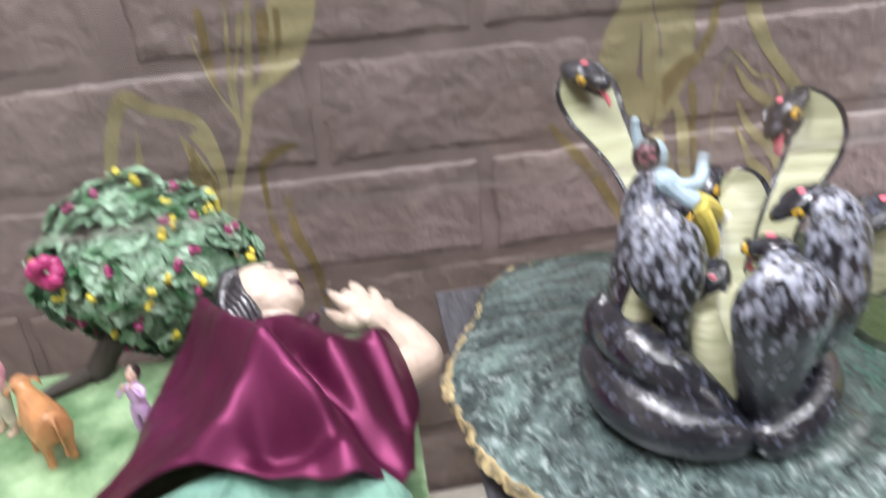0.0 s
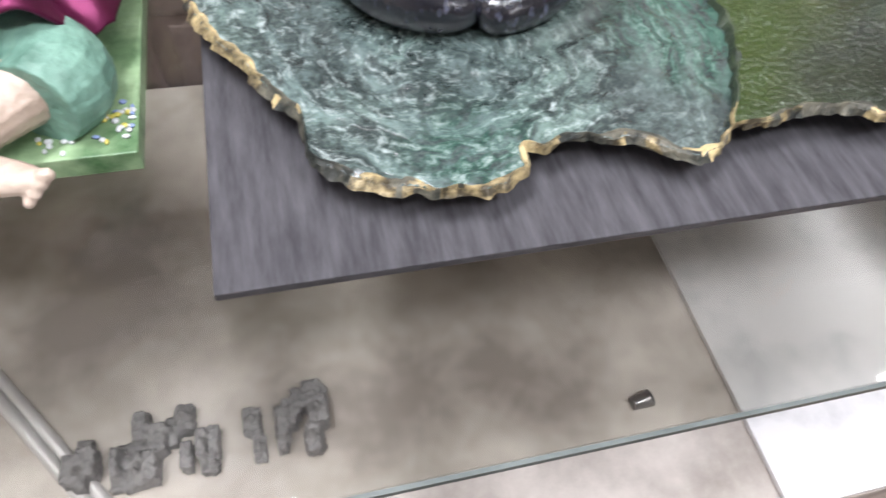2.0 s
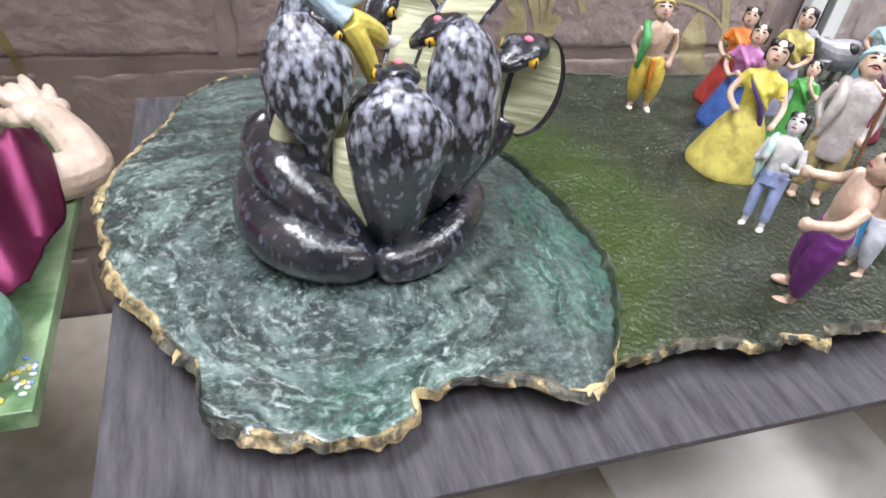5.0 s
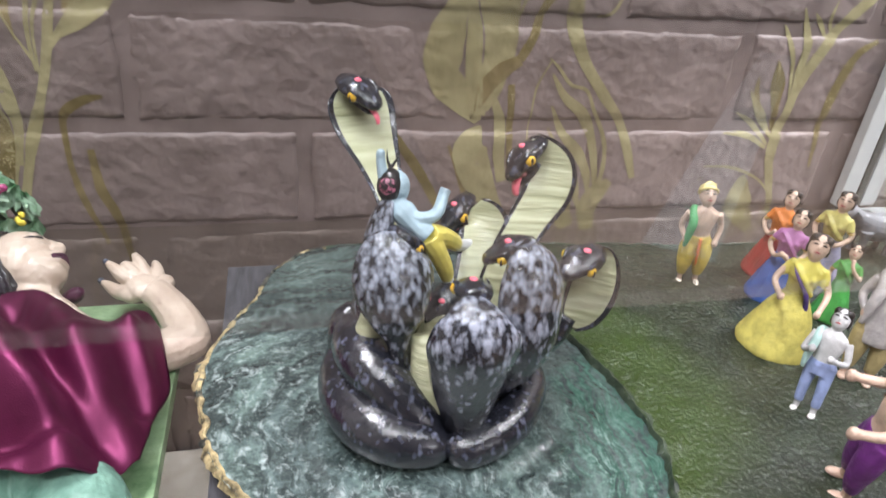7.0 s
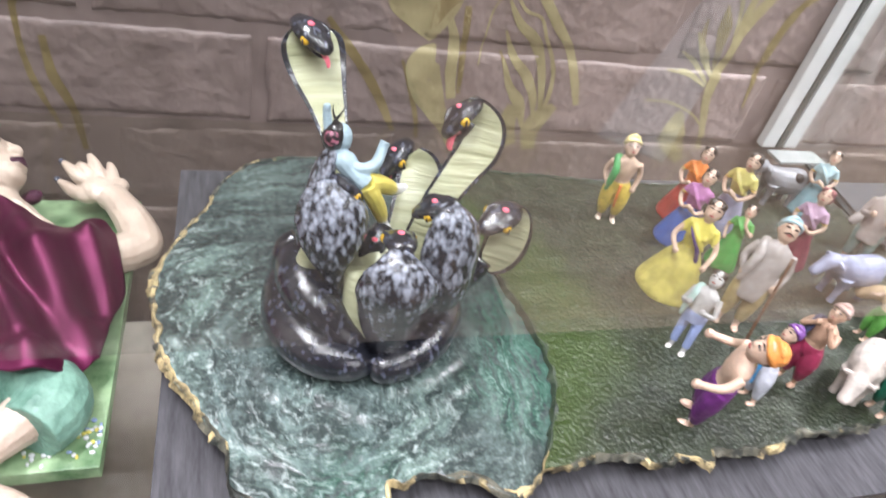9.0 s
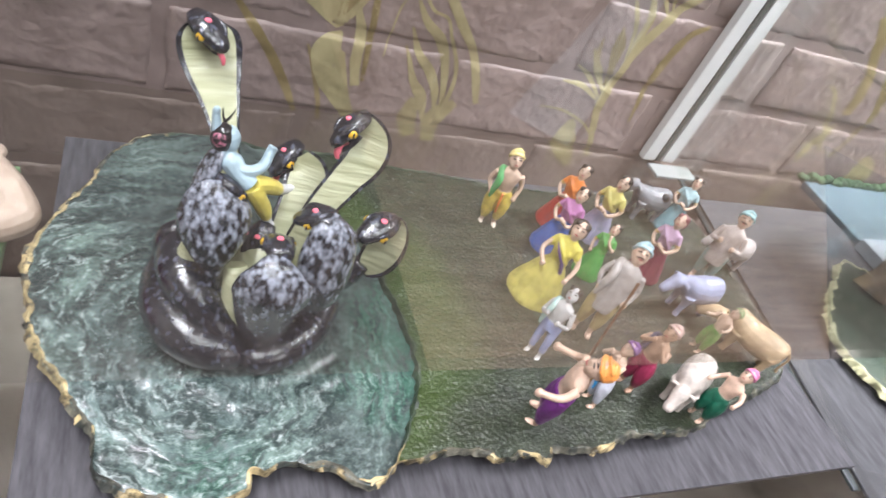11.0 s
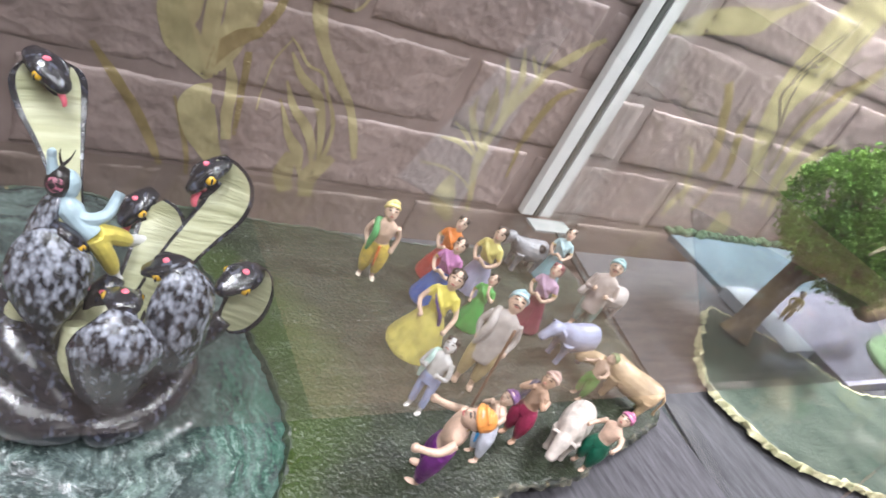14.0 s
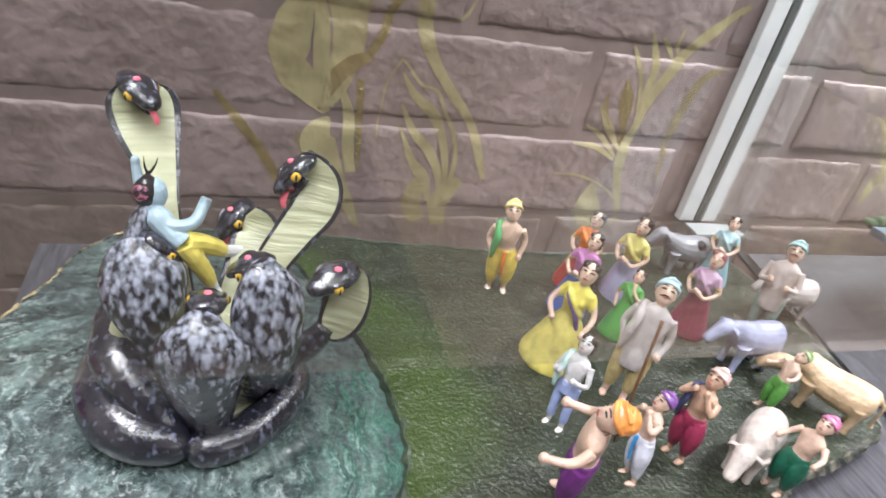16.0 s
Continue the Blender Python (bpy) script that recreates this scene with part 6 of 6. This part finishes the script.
for k in range(4):
    tube(bm, [(-0.2 - 0.014 * k, -0.178 - 0.008 * k, 0.036, 0.002), (-0.205 - 0.014 * k, -0.2 - 0.008 * k, 0.0385, 0.0032), (-0.212 - 0.013 * k, -0.217 - 0.006 * k, 0.022, 0.0022)], MINT, 7, 4)
tube(bm, [(-0.25, -0.22, 0.013, 0.019), (-0.285, -0.238, 0.012, 0.015), (-0.32, -0.25, 0.012, 0.012)], PALE, 12)
bm = fuse(bm, 0.0009, 3, 0.0003)
M_PALESKIN = mat("pale_clay_skin", (0.42, 0.325, 0.255), 0.38, col2=(0.55, 0.45, 0.365), scale=60, bump=0.3, bscale=320, coat=0.3, lo=0.33, hi=0.55)
M_MINT = mat("mint_cloth_paint", (0.05, 0.13, 0.095), 0.45, col2=(0.19, 0.35, 0.275), scale=38, bump=0.4, bscale=260, lo=0.34, hi=0.6)
M_HAIR = mat("black_hair_paint", (0.01, 0.009, 0.011), 0.3, col2=(0.028, 0.026, 0.032), scale=120, bump=0.3, coat=0.4)
tagged(part("giantess_sculpture", bm, [M_PALESKIN, M_HAIR, M_MINT, paint((0.06, 0.013, 0.035)), paint((0.05, 0.06, 0.09))]), "lying pale giantess sculpture with black hair and mint trousers", "sculpture")

M_SATIN = mat("maroon_satin", (0.092, 0.01, 0.04), 0.42, 0.7, col2=(0.155, 0.021, 0.075), scale=12, bump=0.15, bscale=1500)
ROW_A = [(-0.272, -0.012, 0.02), (-0.242, -0.034, 0.052), (-0.21, -0.046, 0.058), (-0.185, -0.055, 0.064), (-0.166, -0.067, 0.057), (-0.147, -0.074, 0.049), (-0.118, -0.06, 0.046), (-0.107, -0.06, 0.03)]
ROW_B = [(-0.285, -0.06, 0.005), (-0.262, -0.085, 0.04), (-0.228, -0.09, 0.062), (-0.19, -0.098, 0.072), (-0.166, -0.106, 0.068), (-0.15, -0.11, 0.066), (-0.124, -0.086, 0.052), (-0.101, -0.084, 0.022)]
ROW_C = [(-0.29, -0.11, -0.004), (-0.262, -0.13, 0.032), (-0.227, -0.14, 0.055), (-0.187, -0.145, 0.07), (-0.158, -0.135, 0.06), (-0.138, -0.138, 0.052), (-0.12, -0.118, 0.036), (-0.0975, -0.106, 0.008)]
ROW_D = [(-0.31, -0.15, -0.004), (-0.275, -0.157, 0.02), (-0.235, -0.166, 0.045), (-0.195, -0.17, 0.058), (-0.162, -0.172, 0.06), (-0.138, -0.168, 0.05), (-0.12, -0.15, 0.026), (-0.103, -0.134, 0.008)]
ROW_E = [(-0.33, -0.19, -0.004), (-0.28, -0.185, 0.02), (-0.24, -0.184, 0.042), (-0.205, -0.188, 0.047), (-0.166, -0.198, 0.044), (-0.14, -0.207, 0.042), (-0.12, -0.195, 0.03), (-0.106, -0.172, 0.012)]
FOLDS = (
    ([(-0.244, -0.02), (-0.212, -0.09), (-0.18, -0.133), (-0.158, -0.161), (-0.14, -0.184), (-0.131, -0.212)], 0.0125, 0.0125),
    ([(-0.181, -0.146), (-0.2, -0.172), (-0.218, -0.188), (-0.25, -0.19)], 0.008, 0.012),
    ([(-0.192, -0.075), (-0.162, -0.119), (-0.137, -0.155), (-0.116, -0.188)], -0.009, 0.012),
    ([(-0.178, -0.035), (-0.156, -0.092), (-0.13, -0.142), (-0.108, -0.17)], 0.004, 0.012),
    ([(-0.178, -0.182), (-0.158, -0.18), (-0.147, -0.176)], -0.012, 0.0125),
    ([(-0.256, -0.065), (-0.238, -0.125)], -0.009, 0.018),
    ([(-0.135, -0.07), (-0.123, -0.104), (-0.112, -0.132)], -0.003, 0.0085),
    ([(-0.118, -0.08), (-0.106, -0.115), (-0.103, -0.14)], 0.004, 0.006),
    ([(-0.222, -0.04), (-0.205, -0.06), (-0.2, -0.08)], -0.003, 0.009),
    ([(-0.214, -0.125), (-0.222, -0.15)], -0.003, 0.012),
)


def near(path, x, y):
    """Distance in plan from a chain of points."""
    best = 9.0
    for (ax, ay), (bx, by) in zip(path, path[1:]):
        dx, dy = bx - ax, by - ay
        k = max(0.0, min(1.0, ((x - ax) * dx + (y - ay) * dy) / (dx * dx + dy * dy)))
        best = min(best, math.hypot(x - ax - k * dx, y - ay - k * dy))
    return best


bm = bmesh.new()
rows = [rounded(r, 14) for r in (ROW_A, ROW_B, ROW_C, ROW_D, ROW_E)]
cols = [rounded([r[i] for r in rows], 22) for i in range(len(rows[0]))]
grid = []
for j in range(len(cols[0])):
    hem = 1.0 - 0.65 * max(0.0, j / (len(cols[0]) - 1) - 0.82) / 0.18
    row = []
    for c in cols:
        x, y, z = c[j]
        w = 0.004 * noise.noise(Vector((x * 30, y * 30, 4)))
        for path, h, r in FOLDS:
            d = near(path, x + w, y - w)
            z += 1.7 * hem * h * math.exp(-d * d / (r * r)) * min(1.0, max(0.0, (z + 0.004) / 0.02))
        z += 0.0009 * noise.noise(Vector((x * 110, y * 60, 1))) + 0.0022 * noise.noise(Vector(((x - y) * 34, (x + y) * 13, 7)))
        row.append(bm.verts.new((x, y, max(z, GZ + 0.0015))))
    grid.append(row)
for a, b in zip(grid, grid[1:]):
    for i in range(len(a) - 1):
        bm.faces.new((a[i], a[i + 1], b[i + 1], b[i])).smooth = True
cloth = part("satin_cloth", bm, M_SATIN)
sol = cloth.modifiers.new("thickness", "SOLIDIFY")
sol.thickness = 0.0012
tagged(cloth, "maroon satin cloth draped over the lying giantess", "cloth")

# bush of leaves with blossoms
rng = random.Random(11)
bush = empty("flower_bush", "green leafy bush with yellow and magenta blossoms", "bush", at=(-0.305, 0.03, GZ))
bm = bmesh.new()
tube(bm, [(-0.35, 0.02, GZ, 0.012), (-0.335, 0.025, 0.015, 0.01), (-0.31, 0.03, 0.045, 0.012), (-0.3, 0.03, 0.08, 0.006)], 0, 10)
tube(bm, [(-0.35, 0.02, GZ + 0.004, 0.008), (-0.37, 0.0, GZ + 0.006, 0.006), (-0.39, -0.02, GZ + 0.004, 0.003)], 0, 8)
under(part("trunk", bm, mat("dark_bark", (0.02, 0.015, 0.012), 0.7, col2=(0.05, 0.04, 0.03), bump=0.6)), bush)


def leaf_cloud(pts, size, rng, spread=0.6):
    """Many small pointed, folded leaves."""
    bm = bmesh.new()
    for c, nrm in pts:
        n = (Vector(nrm) + Vector([rng.uniform(-1, 1) for _ in range(3)]) * spread + Vector((0, 0, 0.35))).normalized()
        s = n.orthogonal().normalized()
        s.rotate(Matrix.Rotation(rng.uniform(0, 6.28), 3, n))
        t = n.cross(s)
        L = size * rng.uniform(0.7, 1.3)
        W = L * 0.72
        q = [Vector(c) + s * L * a + t * W * b + n * L * h for a, b, h in ((-0.5, 0, 0), (-0.05, -0.5, 0.12), (0.5, 0, -0.05), (-0.05, 0.5, 0.12), (-0.05, 0, 0))]
        v = [bm.verts.new(x) for x in q]
        for i, j, k in ((0, 1, 4), (1, 2, 4), (2, 3, 4), (3, 0, 4)):
            bm.faces.new((v[i], v[j], v[k]))
    return bm


def bush_point():
    while True:
        d = Vector([rng.uniform(-1, 1) for _ in range(3)])
        if 0.2 < d.length < 1:
            break
    n = d.normalized()
    r = (1.03 + 0.14 * noise.noise(n * 3)) / sum(abs(q) ** 1.45 for q in n) ** (1 / 1.45)
    return Vector((-0.298 + n.x * 0.088 * r, 0.045 + n.y * 0.05 * r, 0.072 + n.z * 0.072 * r)), n


M_BUSH = mat("bush_leaf_paint", (0.035, 0.13, 0.045), 0.4, col2=(0.4, 0.56, 0.42), scale=75, bump=0.4, bscale=500, lo=0.38, hi=0.68)
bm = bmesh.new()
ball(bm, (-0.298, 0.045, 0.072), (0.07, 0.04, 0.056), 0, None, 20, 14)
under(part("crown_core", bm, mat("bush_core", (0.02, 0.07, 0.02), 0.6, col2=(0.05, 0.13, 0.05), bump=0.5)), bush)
under(tagged(part("foliage", leaf_cloud([bush_point() for _ in range(1000)], 0.024, rng, 0.4), M_BUSH), kind="stuff"), bush)
for k in range(84):
    c, n = bush_point()
    if n.y > 0.4:
        continue
    bm = bmesh.new()
    for q in range(3):
        ball(bm, c + n * 0.003 + Vector([rng.uniform(-0.003, 0.003) for _ in range(3)]), [rng.uniform(0.0018, 0.004) for _ in range(3)], 0, (rng.uniform(0, 180), rng.uniform(0, 180), 0), 7, 5)
    under(part("blossom", bm, paint((0.8, 0.66, 0.08)) if k % 2 else paint((0.36, 0.05, 0.16))), bush)
bm = bmesh.new()
for k in range(9):
    a = k * 0.7
    ball(bm, (-0.352 + 0.008 * math.cos(a), 0.002 + 0.003 * math.sin(a * 2), 0.093 + 0.008 * math.sin(a)), (0.006, 0.005, 0.006), 0, None, 8, 6)
under(part("blossom", bm, paint((0.45, 0.04, 0.17)), label="large magenta blossom"), bush)

# tiny beasts and child beside the bush
cow("tiny tan cow figurine lying on the green board", -0.345, -0.075, 0.06, 50, (0.46, 0.22, 0.09), z=GZ)
man("tiny figurine in lilac dress on the green board", -0.283, -0.075, 0.056, 20, (0.6, 0.42, 0.66), top=(0.6, 0.42, 0.66), z=GZ, arms=2)
man("tiny pale child figurine on the green board", -0.39, -0.04, 0.085, 30, (0.7, 0.62, 0.5), top=(0.62, 0.3, 0.36), z=GZ)
flowers = empty("meadow_flowers", "dabs of blue, white and yellow flower paint on the board", "flowers", kind="stuff", at=(-0.15, -0.2, GZ))
for col, cnt in (((0.75, 0.78, 0.8), 60), ((0.3, 0.4, 0.7), 26), ((0.8, 0.7, 0.15), 34), ((0.6, 0.2, 0.25), 12)):
    bm = bmesh.new()
    for _ in range(cnt):
        x, y = (rng.gauss(-0.125, 0.014), rng.gauss(-0.218, 0.009)) if rng.random() < 0.6 else (rng.uniform(-0.28, -0.17), rng.uniform(-0.238, -0.225))
        ball(bm, (min(x, -0.103), max(y, -0.239), GZ + 0.0008), (rng.uniform(0.001, 0.0022), rng.uniform(0.001, 0.002), 0.001), 0, None, 7, 5)
    under(tagged(part("flower_dabs", bm, paint(col)), kind="stuff"), flowers)

# ---- neighbouring scene with a tree ----
bm = bmesh.new()
box(bm, 0.777, 1.45, -0.4, 0.1, SHELF_Z, SHELF_Z + 0.004, 0, 0.001)
bm.transform(Matrix(((1, 0.167, 0, -0.0317), (0, 1, 0, 0), (0, 0, 1, 0), (0, 0, 0, 1))))
tagged(part("grey_board", bm, M_BOARD), "thin grey-stained board under the mossy slab", "board")
M_MOSS = mat("pale_moss_paint", (0.01, 0.026, 0.013), 0.55, col2=(0.07, 0.09, 0.065), scale=26, bump=0.7, bscale=260, lo=0.38, hi=0.75, detail=13)
M_EDGE2 = mat("cream_edge", (0.3, 0.3, 0.16), 0.5, col2=(0.7, 0.65, 0.42), scale=60, bump=0.8, lo=0.35, hi=0.6)
SL2 = [(0.955, -0.03), (0.915, -0.055), (0.845, -0.112), (0.81, -0.15), (0.797, -0.19), (0.806, -0.235), (0.822, -0.282), (0.862, -0.318), (0.92, -0.347), (0.975, -0.37), (1.1, -0.388), (1.24, -0.38), (1.36, -0.34), (1.4, -0.28), (1.3, -0.235), (1.2, -0.225), (1.127, -0.21), (1.1, -0.175), (1.06, -0.12), (1.0, -0.07)]
bm = slab_mesh(SL2, SHELF_Z + 0.0045, 0.0, inset=0.013, rag=0.004, seed=9, cell=0.009, relief=turf)
tagged(part("mossy_slab", bm, [M_MOSS, M_EDGE2]), "mossy slab with cream ragged edge on the glass shelf", "sculpture base")
M_BARK = mat("tree_bark", (0.05, 0.032, 0.016), 0.75, col2=(0.24, 0.17, 0.08), scale=45, stretch=(1, 1, 0.3), bump=1.0, bscale=90)
tree = empty("model_tree", "model tree with brown trunk and bright green sponge foliage", "tree", at=(0.95, -0.09, 0.0))
bm = bmesh.new()
tube(bm, [(0.945, -0.092, -0.002, 0.026), (0.955, -0.088, 0.025, 0.018), (0.965, -0.085, 0.07, 0.0165), (0.978, -0.085, 0.13, 0.016), (0.985, -0.085, 0.19, 0.012), (0.99, -0.08, 0.26, 0.006)], 0, 14)
tube(bm, [(0.976, -0.085, 0.11, 0.012), (1.01, -0.095, 0.14, 0.011), (1.06, -0.1, 0.15, 0.009), (1.09, -0.1, 0.2, 0.007), (1.08, -0.1, 0.25, 0.004)], 0, 10)
tube(bm, [(1.07, -0.1, 0.16, 0.008), (1.11, -0.12, 0.12, 0.011), (1.15, -0.13, 0.09, 0.013), (1.2, -0.13, 0.1, 0.014), (1.26, -0.12, 0.14, 0.012)], 0, 10)
under(part("trunk", bm, M_BARK), tree)


def crown_point(c, r):
    while True:
        d = Vector([rng.uniform(-1, 1) for _ in range(3)])
        if d.length < 1:
            break
    n = d.normalized()
    k = (0.55 + 0.45 * d.length ** 0.4) * (1 + 0.2 * noise.noise(n * 2.6 + Vector(c) * 9))
    return Vector((c[0] + n.x * r[0] * k, c[1] + n.y * r[1] * k, c[2] + n.z * r[2] * k)), n


M_CROWN = mat("sponge_foliage", (0.022, 0.1, 0.014), 0.85, col2=(0.26, 0.46, 0.08), scale=24, lo=0.3, hi=0.68, detail=14)
for c, r, cnt in (((0.965, -0.09, 0.235), (0.085, 0.075, 0.085), 9500), ((1.06, -0.1, 0.26), (0.09, 0.08, 0.09), 6500), ((1.025, -0.11, 0.18), (0.085, 0.07, 0.062), 6500)):
    bm = bmesh.new()
    tufts = [crown_point(c, r)[0] for _ in range(cnt // 42)]
    for k in range(cnt):
        p = tufts[k % len(tufts)] + Vector([rng.gauss(0, 0.0058) for _ in range(3)])
        k = rng.uniform(0.0018, 0.0042)
        vs = [bm.verts.new(p + Vector([rng.uniform(-1, 1) for _ in range(3)]).normalized() * k) for _ in range(5)]
        for a, b, d in ((0, 1, 2), (0, 2, 3), (0, 3, 1), (1, 2, 4), (2, 3, 4), (3, 1, 4)):
            bm.faces.new((vs[a], vs[b], vs[d]))
    under(tagged(part("crown", bm, M_CROWN), kind="stuff"), tree)
bm = bmesh.new()
tube(bm, [(0.915, -0.165, 0.22, 0.002), (0.93, -0.168, 0.235, 0.003), (0.945, -0.168, 0.23, 0.002), (0.955, -0.166, 0.245, 0.0015)], 0, 7)
under(part("bare_twig", bm, paint((0.6, 0.55, 0.35))), tree)

M_BLUE = mat("blue_grey_paint", (0.045, 0.07, 0.085), 0.5, col2=(0.09, 0.13, 0.155), scale=18, bump=0.2)
bm = bmesh.new()
box(bm, 1.05, 1.6, 0.02, 0.17, SHELF_Z, -0.006, 0, 0.003)
tagged(part("blue_panel", bm, M_BLUE), "blue-grey painted panel behind the model tree", "panel")
bm = bmesh.new()
for k in range(70):
    x = 1.05 + 0.55 * k / 70
    ball(bm, (x, 0.176 + rng.uniform(-0.006, 0.004), -0.008 + rng.uniform(0, 0.006)), [rng.uniform(0.006, 0.011) for _ in range(3)], 0, None, 8, 6)
tagged(part("moss_strip", bm, mat("dark_moss", (0.012, 0.03, 0.012), 0.8, col2=(0.03, 0.07, 0.025), scale=150, bump=1.0, bscale=400)), "dark moss strip along the blue panel", "moss")
M_LAV = mat("lavender_paint", (0.13, 0.125, 0.165), 0.6, col2=(0.19, 0.185, 0.225), scale=14, bump=0.15)
bm = bmesh.new()
box(bm, 1.04, 1.12, -0.13, 0.018, SHELF_Z, 0.004, 0, 0.002)
tagged(part("grey_step", bm, mat("grey_paint", (0.25, 0.28, 0.31), 0.5, col2=(0.36, 0.39, 0.42), scale=20)), "pale grey painted step beside the tree", "step")
bm = bmesh.new()
box(bm, 1.122, 1.6, -0.2, 0.018, SHELF_Z, 0.002, 0, 0.002)
tagged(part("lavender_floor_panel", bm, M_LAV), "lavender painted floor panel", "panel")
bm = bmesh.new()
loft(bm, [(1.38, -0.19, 0.0035, 0.12, 0.09), (1.38, -0.19, 0.012, 0.118, 0.088)], 0, 40)
tagged(part("green_disc", bm, M_GREEN), "green rimmed painted disc on the panel", "disc")
bm = bmesh.new()
loft(bm, [(1.365, -0.285, 0.0165, 0.11, 0.09), (1.365, -0.285, 0.02, 0.108, 0.088)], 0, 40)
tagged(part("rose_disc", bm, mat("rose_paint", (0.28, 0.08, 0.09), 0.5, col2=(0.4, 0.16, 0.16), scale=20)), "dull rose painted disc on the green disc", "disc")
man("tiny ochre figurine beside the tree", 1.11, -0.06, 0.06, 40, (0.5, 0.33, 0.06), top=(0.55, 0.38, 0.08), skin_col=(0.5, 0.36, 0.15), z=0.004)
